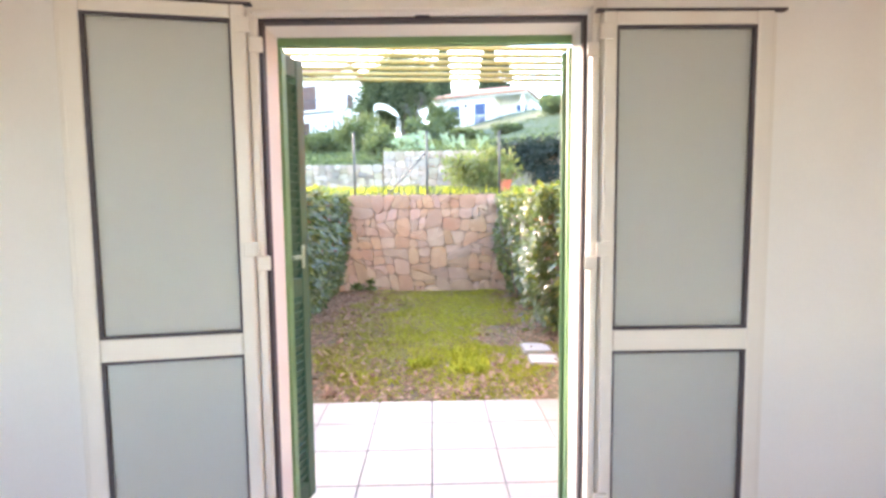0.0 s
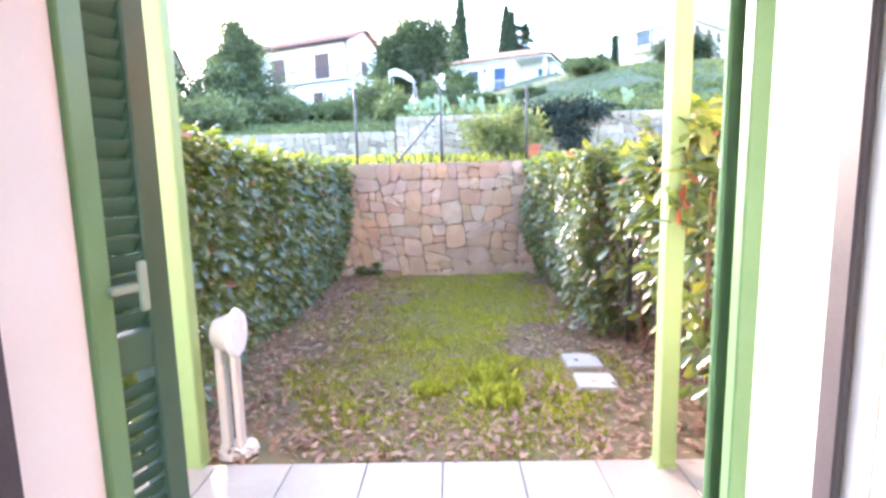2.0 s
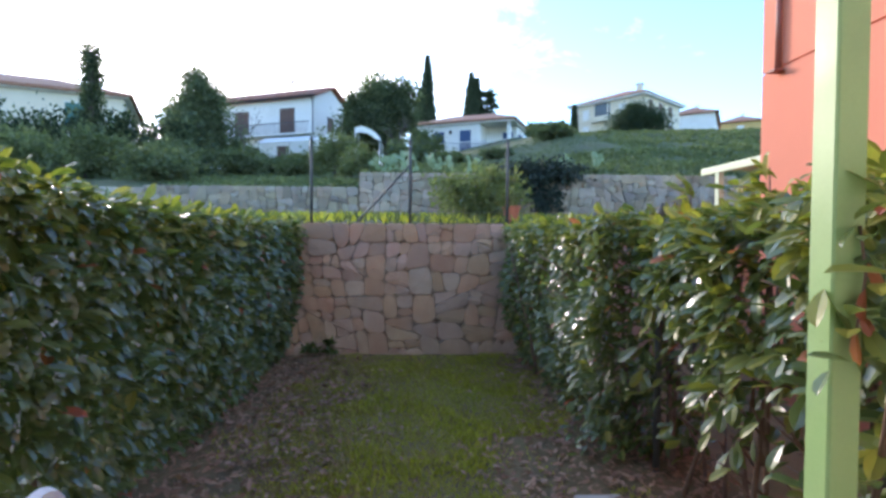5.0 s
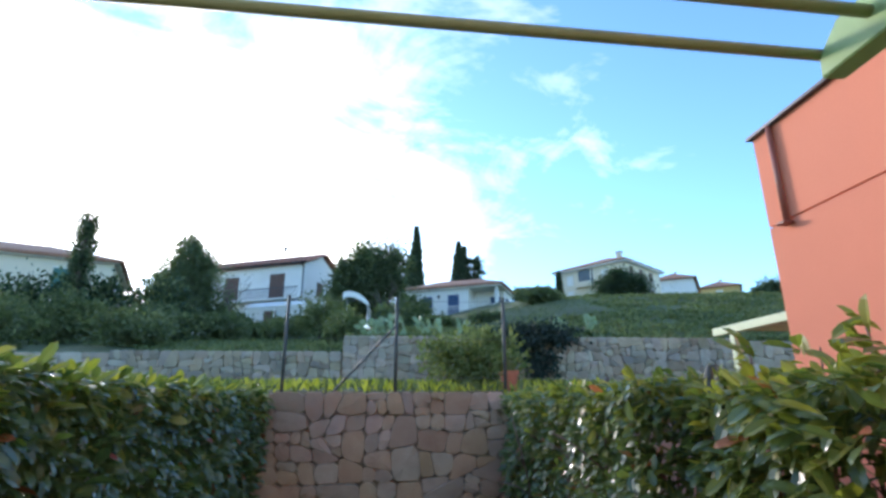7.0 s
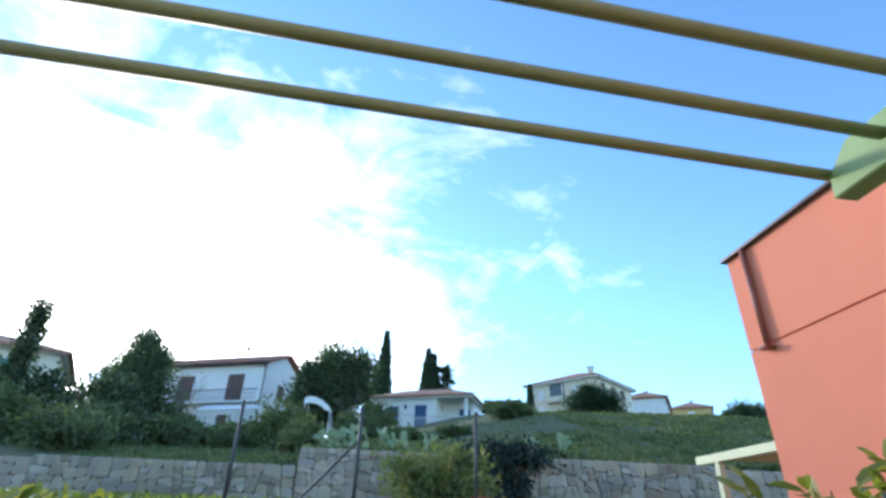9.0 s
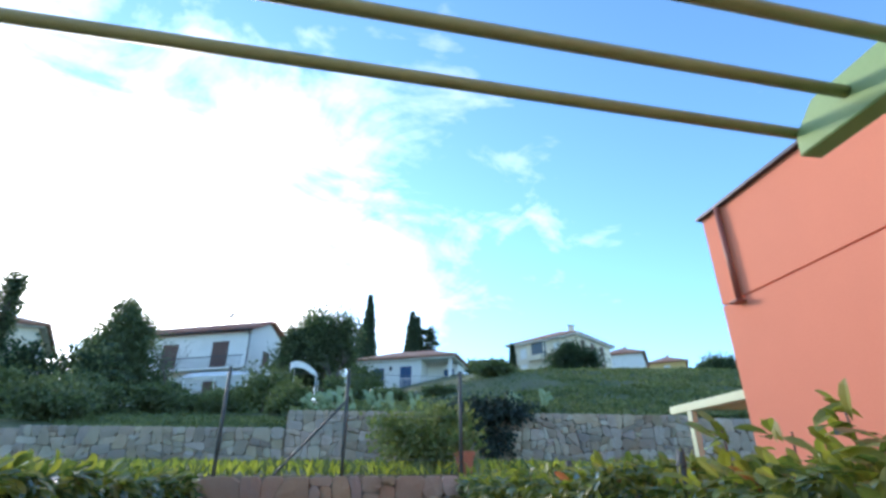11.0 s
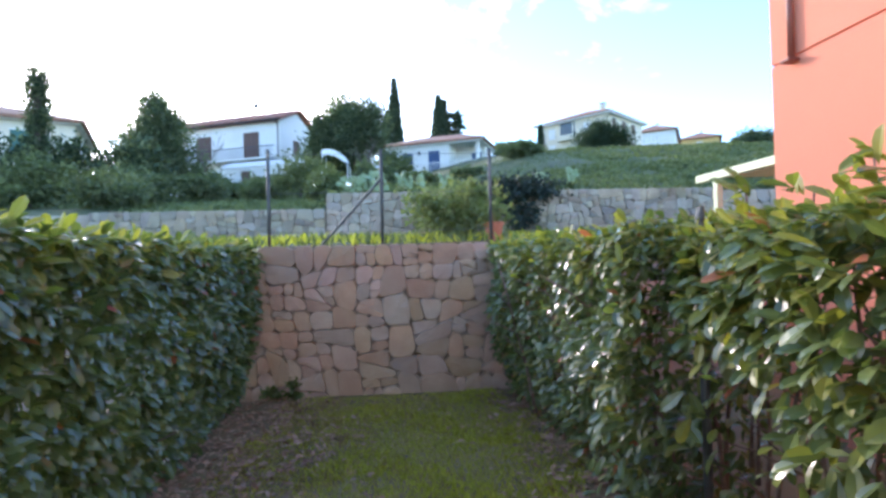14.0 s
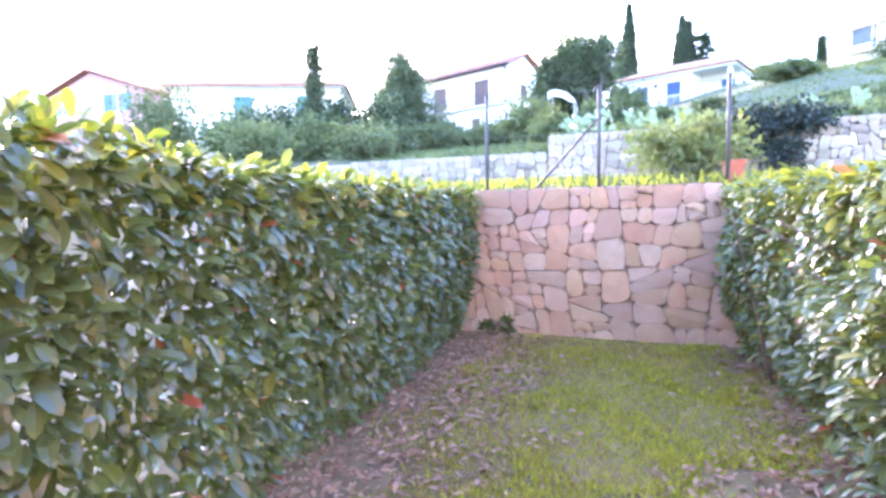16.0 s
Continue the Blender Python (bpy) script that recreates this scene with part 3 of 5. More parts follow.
# ---- garden things ----
def garden_lamp():
    th = thing("garden_lamp", "beige bollard garden lamp with a round opal disc", "lamp", (-1.045, 1.89, -0.02), 4)
    part("base", rod(bmesh.new(), (0, 0, 0), (0, 0, 0.028), 0.105, 0.095, sides=28), M_LAMP, th)
    part("column", boxed(-0.068, -0.03, -0.045, 0.045, 0.028, 0.62, 0.012, 2), M_LAMP, th)
    part("column", boxed(0.005, 0.035, -0.04, 0.04, 0.028, 0.56, 0.012, 2), M_LAMP, th)
    bm = rod(bmesh.new(), (-0.068, 0, 0.63), (0.03, 0, 0.63), 0.07, 0.108, sides=32)
    head = part("head", bm, M_LAMP, th)
    part("diffuser", rod(bmesh.new(), (0.03, 0, 0.63), (0.052, 0, 0.63), 0.124, 0.112, sides=32), M_OPAL, head, "white opal disc")
    return th


garden_lamp()


def ac_unit():
    th = thing("air_conditioner", "cream outdoor air conditioner unit on the tiled terrace", "air conditioner", (1.18, 1.16, 0))
    body = part("body", boxed(0, 0.80, 0, 0.345, 0.06, 0.665, 0.02, 3), M_AC, th)
    part("lid", boxed(-0.006, 0.806, -0.006, 0.351, 0.665, 0.682, 0.008, 2), M_AC, th)
    rib = as_mesh("grille_rib", boxed(-0.005, 0.005, -0.0014, 0.0, 0.0, 0.5, 0.0006), M_AC)
    for k in range(44):
        piece("grille_rib", rib, body, pose(0.05 + 0.0165 * k, -0.001, 0.11))
    side = as_mesh("side_rib", boxed(-0.0014, 0.0, -0.005, 0.005, 0.0, 0.5, 0.0006), M_AC)
    for k in range(16):
        piece("side_rib", side, body, pose(-0.001, 0.04 + 0.0175 * k, 0.11))
    for x in (0.1, 0.62):
        part("foot", boxed(x, x + 0.08, -0.01, 0.355, 0.0, 0.06, 0.008), M_FLASH, th)
    return th


ac_unit()

for n, (x, y, turn) in enumerate(((0.995, 3.145, 1.5), (1.003, 2.76, -2.0))):
    ob = part("stepping_stone", boxed(-0.128, 0.128, -0.128, 0.128, -0.035, 0.012, 0.006), M_SLAB)
    ob.matrix_basis = pose(x, y, -0.014, 0.8 * (1 - 2 * n), 0.6, turn)
    tagged(ob, "pale square concrete stepping stone in the leaf litter", "stepping stone", "stepping stones")


# ---- garden fence on the stone wall ----
def wall_fence():
    th = thing("fence", "dark metal fence poles with thin tension wires", "fence")
    for x in (-1.366, -0.158, 1.045):
        post = part("post", rod(bmesh.new(), (x, 6.85, 1.5), (x, 6.85, 2.6), 0.019, sides=10), M_POLE, th, smooth=True)
        part("post_cap", rod(bmesh.new(), (x, 6.85, 2.6), (x, 6.85, 2.62), 0.023, 0.015, sides=10), M_POLE, post)
    part("brace", rod(bmesh.new(), (-0.87, 6.85, 1.52), (-0.17, 6.85, 2.28), 0.014, sides=8), M_POLE, th)
    for z in (1.72, 2.14, 2.56):
        part("wire", rod(bmesh.new(), (-1.38, 6.83, z), (1.05, 6.83, z), 0.0022, sides=4), M_WIRE, th)
    return th


wall_fence()


def side_fence(x, group):
    th = thing("fence", "dark metal poles of the boundary fence inside the hedge", "fence", group=group)
    for y in (2.4, 4.16, 5.9):
        part("post", rod(bmesh.new(), (x, y, -0.1), (x, y, 1.68), 0.024, sides=10), M_POLE, th, smooth=True)
    for z in (0.3, 0.95, 1.55):
        part("wire", rod(bmesh.new(), (x, 2.4, z), (x, 5.9, z), 0.002, sides=4), M_WIRE, th)


th = thing("fence_post", "short dark capped metal post among the hedge stems", "post", (1.47, 3.59, 0))
part("pole", rod(bmesh.new(), (0, 0, -0.08), (0, 0, 1.57), 0.021, sides=12), M_POLE, th, smooth=True)
part("cap", rod(bmesh.new(), (0, 0, 1.57), (0.012, 0, 1.635), 0.025, 0.012, sides=12), M_POLE, th)

side_fence(1.83, "boundary fences")
side_fence(-2.15, "boundary fences")


# ---- hedges ----
def hedge(name, label, x_face, x_back, y0, y1, top, count, side, young=0.05, red=0.01, sparse=0.0, bulge=0.14, big=0.085, stems=14, near=(0, 9), shoots=0, ends=0.12, deep=0.085, rise=0.0, clumps=()):
    """A clipped evergreen hedge: woody stems, glossy leaves thickest at its skin, and its nearest leaves one by one.
    side: +1 where the skin faces +x. x_face: its foot's place as (at y0, at y1)."""
    th = thing(name, label, "hedge")
    extra = []
    top, top_end = top if isinstance(top, tuple) else (top, top)

    def top_at(y):
        return np.interp(y, (y0, y1), (top, top_end)) + rise * np.clip((y0 + 1.25 - y) / 0.6, 0, 1)

    for k in range(stems):
        y = y0 + (y1 - y0) * (k + rng.uniform(0.2, 0.8)) / stems
        f = np.interp(y, (y0, y1), x_face)
        x = f - side * rng.uniform(0.15, 0.4)
        pts, radii = [], []
        lean = rng.normal(0, 0.12, 2)
        for j in range(6):
            h = j / 5 * top_at(y) * rng.uniform(0.82, 0.95)
            pts.append((x + lean[0] * h + rng.normal(0, 0.012), y + lean[1] * h + rng.normal(0, 0.012), -0.04 + h))
            radii.append(0.014 * (1 - 0.13 * j) * rng.uniform(0.8, 1.2))
        stem = part("stem", tube(bmesh.new(), pts, radii, 6), M_BARK, th, smooth=True)
        for j in (1, 2, 3, 4):
            p = Vector(pts[j])
            q = p + Vector((side * rng.uniform(0.02, 0.28), rng.normal(0, 0.15), rng.uniform(0.08, 0.25)))
            tw = part("twig", tube(bmesh.new(), [p, (p + q) / 2 + Vector((0, 0, 0.02)), q], [0.006, 0.005, 0.003], 5), M_BARK, stem, smooth=True)
    n = count
    y = rng.uniform(y0, y1, n)
    tops = top_at(y)
    z = rng.uniform(0.0, 1.0, n) ** (0.85 - 0.25 * sparse) * tops
    on_top = rng.random(n) < 0.24
    fx = np.interp(y, (y0, y1), x_face)
    lump = 0.5 * rough_noise(np.stack((y, z, np.full(n, 1.0)), 1), 1.6, x_face[0]) + 0.5 * rough_noise(np.stack((y, z, np.full(n, 5.0)), 1), 4.0, x_face[0])
    depth = rng.exponential(deep, n)
    x = fx + side * (lump * bulge - depth - 0.22 * np.clip(0.75 - z, 0, 1))
    depth_top = rng.exponential(0.06, n)
    topl = tops + 0.10 * rough_noise(np.stack((x, y, np.zeros(n)), 1), 2.0, 3.0)
    xt = fx - side * rng.random(n) * abs(x_back - np.mean(x_face))
    x = np.where(on_top, xt, x)
    z = np.where(on_top, topl - depth_top, np.minimum(z, topl))
    end = rng.random(n) < ends
    y = np.where(end & ~on_top, y0 + rng.exponential(0.07, n) - lump * 0.15, y)
    z = np.where(end & ~on_top, np.minimum(z, top + rise), z)
    x = np.where(end & ~on_top, fx - side * rng.random(n) * abs(x_back - np.mean(x_face)), x)
    p = np.stack((x, y, np.maximum(z, 0.03)), 1)
    for _ in range(shoots):
        sx, sy = np.interp(rng.random(), (0, 1), (x_face[0] + 0.05, x_back - 0.1)) if side < 0 else x_face[0] - 0.3, rng.uniform(y0 + 0.1, y1 - 0.1)
        high = float(top_at(sy)) + rng.uniform(0.05, 0.25)
        part("shoot", tube(bmesh.new(), [(sx, sy, 0.4), (sx + 0.03, sy, 1.0), (sx + rng.normal(0, 0.05), sy + rng.normal(0, 0.05), high)], [0.013, 0.01, 0.004], 6), M_BARK, th, smooth=True)
        k = 26
        hz = np.interp(rng.random(k) ** 0.8, (0, 1), (high - 0.6, high))
        p = np.concatenate((p, np.stack((sx + rng.normal(0, 0.025, k), sy + rng.normal(0, 0.025, k), hz), 1)))
        on_top = np.concatenate((on_top, np.ones(k, bool)))
    for cx, cy, cz, wide, tall, k in clumps:
        for _ in range(3):
            tip = (cx + rng.normal(0, wide * 0.6), cy + rng.normal(0, 0.03), cz + tall * rng.uniform(0.6, 1.3))
            part("shoot", tube(bmesh.new(), [(cx + 0.12, cy + 0.22, cz - 0.75), (cx + 0.04, cy + 0.06, cz - 0.15), tip], [0.011, 0.008, 0.003], 6), M_BARK, th, smooth=True)
        extra.append(np.clip(rng.normal(size=(k, 3)), -1.5, 1.5) * (wide, 0.045, tall) + (cx, cy, cz))
    n = len(p)
    if sparse:
        keep = rough_noise(p, 2.6, 9.0) + 0.25 * rng.normal(size=n) + (p[:, 2] - 0.75) * 0.6 > -0.35 + 0.3 * sparse
        p, on_top = p[keep], on_top[keep]
    if extra:
        more = np.concatenate(extra)
        p, on_top = np.concatenate((p, more)), np.concatenate((on_top, rng.random(len(more)) < 0.4))
    n = len(p)
    w = np.stack((np.full(n, side * 0.7), np.full(n, -0.15), np.where(on_top, 0.35, rng.uniform(-0.75, 0.2, n))), 1) + rng.normal(size=(n, 3)) * 0.45
    up = np.stack((np.full(n, side * 0.35), np.full(n, -0.1), np.full(n, 0.9)), 1) + rng.normal(size=(n, 3)) * 0.3
    sizes = big * rng.uniform(0.65, 1.25, n)
    high = np.clip((p[:, 2] - (top_at(p[:, 1]) - 0.28)) / 0.28, 0, 1)
    roll = rng.random(n)
    idx = np.where(roll < red, 2, np.where(roll < red + young + 0.5 * high, 1, 0))
    order = np.argsort(np.abs(p[:, 1] - near[0]) + 0.6 * np.abs(p[:, 0]) + 0.2 * rng.random(n))
    single, rest = order[:220], order[220:]
    leaves("foliage", p[rest], w[rest], up[rest], sizes[rest], [L_HEDGE, L_YOUNG, L_RED], idx[rest], th, width=0.95)
    kinds = [leaf_mesh("leaf", mm, 0.95) for mm in (L_HEDGE, L_YOUNG, L_RED)]
    rot = frames_for(w[single], up[single])
    for q, r, s, i in zip(p[single], rot, sizes[single], idx[single]):
        m = Matrix(r.tolist()).to_4x4()
        m.translation = q
        piece("leaf", kinds[i], th, m @ Matrix.Scale(float(s), 4))
    return th


hedge("hedge", "dense glossy dark green clipped hedge beside the lawn", (-1.38, -1.50), -3.0, 1.75, 6.68, (1.58, 1.56), 16500, 1, rise=0.09, ends=0.2, young=0.03, red=0.008, big=0.118, near=(2.0, 0))
hedge("hedge", "green hedge with yellowing tips against the stone wall", (1.16, 0.98), 1.9, 3.72, 6.68, (1.55, 1.50), 12000, -1, deep=0.13, young=0.12, red=0.006, stems=12, big=0.092, bulge=0.2, near=(3.8, 0))
hedge("hedge", "sparse young hedge plants with bare stems and yellow leaves", (1.28, 1.34), 3.0, 1.84, 3.72, (1.62, 1.46), 6000, -1, deep=0.15, shoots=18, ends=0.34, young=0.2, red=0.01, sparse=1.45, bulge=0.2, big=0.122, stems=16, near=(2.4, 0), clumps=((1.17, 1.66, 1.32, 0.10, 0.14, 60), (1.42, 1.70, 1.30, 0.16, 0.20, 110), (1.45, 1.82, 0.68, 0.18, 0.2, 110), (1.75, 1.84, 1.0, 0.2, 0.25, 150), (2.1, 1.88, 1.15, 0.22, 0.26, 150)))


th = thing("leaf_sprig", "withered red leaf sprig caught on the pergola post", "leaf sprig", (1.075, 1.69, 1.34))
part("twig", tube(bmesh.new(), [(0, 0.0, 0.12), (0.012, -0.006, 0.0), (-0.01, -0.008, -0.14)], [0.004, 0.004, 0.003], 5), M_BARK, th, smooth=True)
red_leaf = leaf_mesh("leaf", L_RED, 0.9)
for k, (dx, dz, rx, ry) in enumerate(((0.01, -0.03, -100, 20), (-0.005, -0.08, -95, -25), (-0.012, -0.13, -105, 10), (0.012, 0.03, -80, -40))):
    piece("leaf", red_leaf, th, pose(dx, -0.01, dz, rx, ry, 0) @ Matrix.Scale(0.085, 4))


# ---- lawn and litter ----
def lawn():
    n = 60000
    x, y = rng.uniform(-1.6, 1.35, n), rng.uniform(1.8, 6.65, n)
    core = 1.2 - np.abs((x + 0.02) / 1.15) ** 2.2 - np.clip((2.75 - y) / 0.75, 0, 1) * 0.9
    patch = rough_noise(np.stack((x, y, np.zeros(n)), 1), 2.0, 2.0) * 0.7 + rough_noise(np.stack((x, y, np.zeros(n)), 1), 6.0, 2.0) * 0.4
    hole = ((x - 0.75) / 0.6) ** 2 + ((y - 3.7) / 0.45) ** 2 < 1
    slab = (x > 0.84) & (x < 1.16) & (y > 2.6) & (y < 3.3)
    keep = (core + patch + rng.normal(0, 0.15, n) - 0.7 * hole > 0.22) & ~slab
    x, y = x[keep], y[keep]
    n = len(x)
    z = np.array([-0.032 + 0.018 * noise.noise(Vector((a * 2.1, b * 2.1, 3))) for a, b in zip(x, y)])
    tall = 1 + 0.5 * (rough_noise(np.stack((x, y, np.zeros(n)), 1), 1.7, 5.0) > 0.15)
    w = np.stack((rng.normal(0, 0.55, n), rng.normal(0, 0.55, n), np.ones(n)), 1)
    return tagged(leaves("grass", np.stack((x, y, z), 1), w, unit(n), rng.uniform(0.018, 0.045, n) * tall, [L_GRASS, L_STRAW], (rng.random(n) < np.clip(0.2 - 0.28 * (x - 0.1), 0.12, 0.6)).astype(int), None, (DIAMOND_V * (0.35, 1, 1), DIAMOND_F)), "short patchy green lawn grass", "grass")


lawn()


def litter():
    n = 13500
    x, y = rng.uniform(-1.9, 1.9, n), rng.uniform(1.78, 6.6, n)
    edge = np.abs((x - 0.12) / 1.2) ** 2 * 0.9 + 0.08 * (x < -0.2) + np.clip((3.0 - y) / 1.0, 0, 1) * 0.9
    hole = ((x - 0.75) / 0.6) ** 2 + ((y - 3.7) / 0.45) ** 2 < 1
    keep = edge + 0.5 * hole + rough_noise(np.stack((x, y, np.zeros(n)), 1), 2.4, 8.0) * 0.6 + rng.normal(0, 0.25, n) > 0.5
    x, y = x[keep], y[keep]
    n = len(x)
    off_slab = ~((x > 0.85) & (x < 1.15) & (y > 2.6) & (y < 3.3)) | (rng.random(n) < 0.12)
    x, y = x[off_slab], y[off_slab]
    n = len(x)
    w = np.stack((rng.normal(size=n), rng.normal(size=n), rng.normal(0.05, 0.22, n)), 1)
    up = np.stack((rng.normal(0, 0.4, n), rng.normal(0, 0.4, n), np.ones(n)), 1)
    return tagged(leaves("leaf_litter", np.stack((x, y, rng.uniform(-0.03, 0.012, n)), 1), w, up, rng.uniform(0.034, 0.075, n), [L_DRY], np.zeros(n, int)), "dry brown fallen leaves scattered over the soil", "fallen leaves")


litter()


def weeds():
    for x, y, s in ((0.34, 2.5, 0.16), (0.30, 2.86, 0.13), (-0.1, 2.62, 0.09)):
        n = 260
        w = np.stack((rng.normal(0, 0.6, n), rng.normal(0, 0.6, n), np.ones(n)), 1)
        p = np.stack((rng.normal(x, s * 0.5, n), rng.normal(y, s * 0.4, n), np.full(n, -0.03)), 1)
        tagged(leaves("weed", p, w, unit(n), rng.uniform(0.05, 0.11, n) * (0.6 + s * 3), [L_GRASS], np.zeros(n, int), None, (LEAF_V * (0.8, 1, 1), LEAF_F)), "fresh green weed tuft among the fallen leaves", "weed", "weeds", "stuff")


weeds()
th = thing("wall_plant", "dark low plant at the foot of the stone wall", "plant", (-1.12, 6.66, -0.03))
part("stem", tube(bmesh.new(), [(0, 0, 0), (0.01, 0, 0.08), (0, 0.01, 0.15)], [0.006, 0.005, 0.002], 6), M_BARK, th, smooth=True)
crown("foliage", [((0, 0, 0.12), (0.17, 0.07, 0.12)), ((-0.16, 0, 0.09), (0.12, 0.06, 0.08))], 300, 0.05, [L_HEDGE], th)


# ---- stone walls ----
def cells(x0, x1, z0, z1, count, seed, wander=0.15):
    """Rubble in uneven blocks: the face is split again and again by slightly slanting joints, some stones ending early."""
    r = random.Random(seed)
    mean = (x1 - x0) * (z1 - z0) / count

    def area(poly):
        return 0.5 * abs(sum(a[0] * b[1] - b[0] * a[1] for a, b in zip(poly, poly[1:] + poly[:1])))

    def cut(poly, at, n):
        out = []
        for p, q in zip(poly, poly[1:] + poly[:1]):
            dp = (p[0] - at[0]) * n[0] + (p[1] - at[1]) * n[1]
            dq = (q[0] - at[0]) * n[0] + (q[1] - at[1]) * n[1]
            if dp <= 0:
                out.append(p)
            if dp * dq < 0:
                t = dp / (dp - dq)
                out.append((p[0] + t * (q[0] - p[0]), p[1] + t * (q[1] - p[1])))
        return out

    done, todo = [], [([(x0, z0), (x1, z0), (x1, z1), (x0, z1)], r.uniform(0.7, 1.5))]
    while todo:
        poly, limit = todo.pop()
        if area(poly) < mean * limit:
            done.append(poly)
            continue
        xs, zs = [p[0] for p in poly], [p[1] for p in poly]
        w, h = max(xs) - min(xs), max(zs) - min(zs)
        u = r.uniform(0.36, 0.64)
        at = (min(xs) + w * (u if w > h * 1.15 else 0.5), min(zs) + h * (0.5 if w > h * 1.15 else u))
        tilt = r.gauss(0, wander)
        n = (math.cos(tilt), math.sin(tilt)) if w > h * 1.15 else (math.sin(tilt), math.cos(tilt))
        for half in (cut(poly, at, n), cut(poly, at, (-n[0], -n[1]))):
            if len(half) >= 3 and area(half) > 1e-5:
                todo.append((half, r.choice((0.45, 0.7, 1.3, 1.6, 2.0))))
    reach = math.sqrt(mean)
    out = []
    for poly in done:
        clean = [p for p, q in zip(poly, poly[1:] + poly[:1]) if math.hypot(p[0] - q[0], p[1] - q[1]) > 0.08 * reach]
        if len(clean) >= 3:
            out.append(clean)
    return out


def stone_shape(poly, joint, proud, r):
    """One stone: an uneven block with a rounded face, its front towards -y, about its middle."""
    cx = sum(p[0] for p in poly) / len(poly)
    cz = sum(p[1] for p in poly) / len(poly)
    size = min(max(abs(p[0] - cx) for p in poly), max(abs(p[1] - cz) for p in poly))
    keep = []
    m = len(poly)
    for k in range(m):
        a, b = poly[k], poly[(k + 1) % m]
        length = math.hypot(b[0] - a[0], b[1] - a[1])
        cut = min(0.32, 0.014 / max(length, 1e-4) + r.uniform(0.03, 0.16))
        stops = (cut, 0.5 + r.uniform(-0.1, 0.1), 1 - cut) if length > 0.1 else (cut, 1 - cut)
        for u in stops:
            w = r.uniform(-0.012, 0.004) if 0.3 < u < 0.7 else r.uniform(-0.004, 0.002)
            keep.append((a[0] + u * (b[0] - a[0]) - (b[1] - a[1]) / max(length, 1e-4) * w, a[1] + u * (b[1] - a[1]) + (b[0] - a[0]) / max(length, 1e-4) * w))
    rings = []
    tilt = (r.uniform(-0.05, 0.05), r.uniform(-0.05, 0.05))
    for shrink, out in ((joint, 0.05), (joint, -proud * 0.55), (joint + 0.004 + size * 0.02, -proud * 0.85)):
        ring = []
        for x, z in keep:
            dx, dz = x - cx, z - cz
            d = max(math.hypot(dx, dz), 1e-4)
            k = max(0.25, (d - shrink) / d)
            y = out + (0 if out > 0 else (dx * tilt[0] + dz * tilt[1]) + r.uniform(-0.16, 0.16) * proud)
            ring.append((dx * k, y, dz * k))
        rings.append(ring)
    verts = [v for ring in rings for v in ring] + [(0, -proud, 0)]
    m = len(keep)
    faces = [(a * m + k, a * m + (k + 1) % m, (a + 1) * m + (k + 1) % m, (a + 1) * m + k) for a in range(2) for k in range(m)]
    faces += [(2 * m + k, 2 * m + (k + 1) % m, 3 * m) for k in range(m)]
    return (cx, cz), verts, faces


def stones(parent, polys, y, joint, proud, mat, seed, limit=300):
    r = random.Random(seed)
    rest_v, rest_f = [], []
    for n, poly in enumerate(polys):
        (cx, cz), v, f = stone_shape(poly, joint, proud * r.uniform(0.6, 1.3), r)
        if n < limit:
            me = bpy.data.meshes.new("stone")
            me.from_pydata(v, [], f)
            me.materials.append(mat)
            piece("stone", me, parent, pose(cx, y, cz))
        else:
            base = len(rest_v)
            rest_v += [(a + cx, b + y, c + cz) for a, b, c in v]
            rest_f += [tuple(base + q for q in face) for face in f]
    if rest_v:
        tagged(joined("stones", rest_v, rest_f, [M_STONE_STUFF], None, parent), kind="stuff")


wall = structure("garden_wall", boxed(-7.0, 6.5, 6.785, 7.05, -0.2, 1.555), M_MORTAR, "pinkish dry-laid granite retaining wall behind the lawn")
stones(wall, cells(-2.0, 1.75, -0.08, 1.57, 118, 5, 0.18), 6.75, 0.003, 0.034, M_STONE, 11)
stones(wall, cells(1.76, 6.4, -0.08, 1.56, 60, 6), 6.75, 0.003, 0.045, M_STONE_STUFF, 12, 0)
stones(wall, cells(-6.9, -2.01, -0.08, 1.56, 60, 8), 6.75, 0.003, 0.045, M_STONE_STUFF, 13, 0)

far_wall = structure("terrace_wall", boxed(-1.78, 12.0, 14.54, 14.75, 1.4, 3.0), M_MORTAR, "grey granite terrace wall on the hillside")
stones(far_wall, cells(-1.75, 8.6, 1.65, 3.12, 225, 21, 0.2), 14.5, 0.003, 0.08, M_STONE_FAR, 22)
stones(far_wall, cells(8.61, 11.9, 1.65, 3.05, 36, 23), 14.5, 0.003, 0.08, M_STONE_FAR, 24, 0)
low_wall = structure("terrace_wall_low", boxed(-14.0, -1.79, 14.56, 14.75, 1.4, 2.6), M_MORTAR, "lower grey granite terrace wall on the hillside")
stones(low_wall, cells(-7.5, -1.8, 1.75, 2.72, 92, 25, 0.2), 14.52, 0.003, 0.07, M_STONE_FAR, 26)
stones(low_wall, cells(-13.9, -7.51, 1.75, 2.66, 44, 27), 14.52, 0.003, 0.07, M_STONE_FAR, 28, 0)


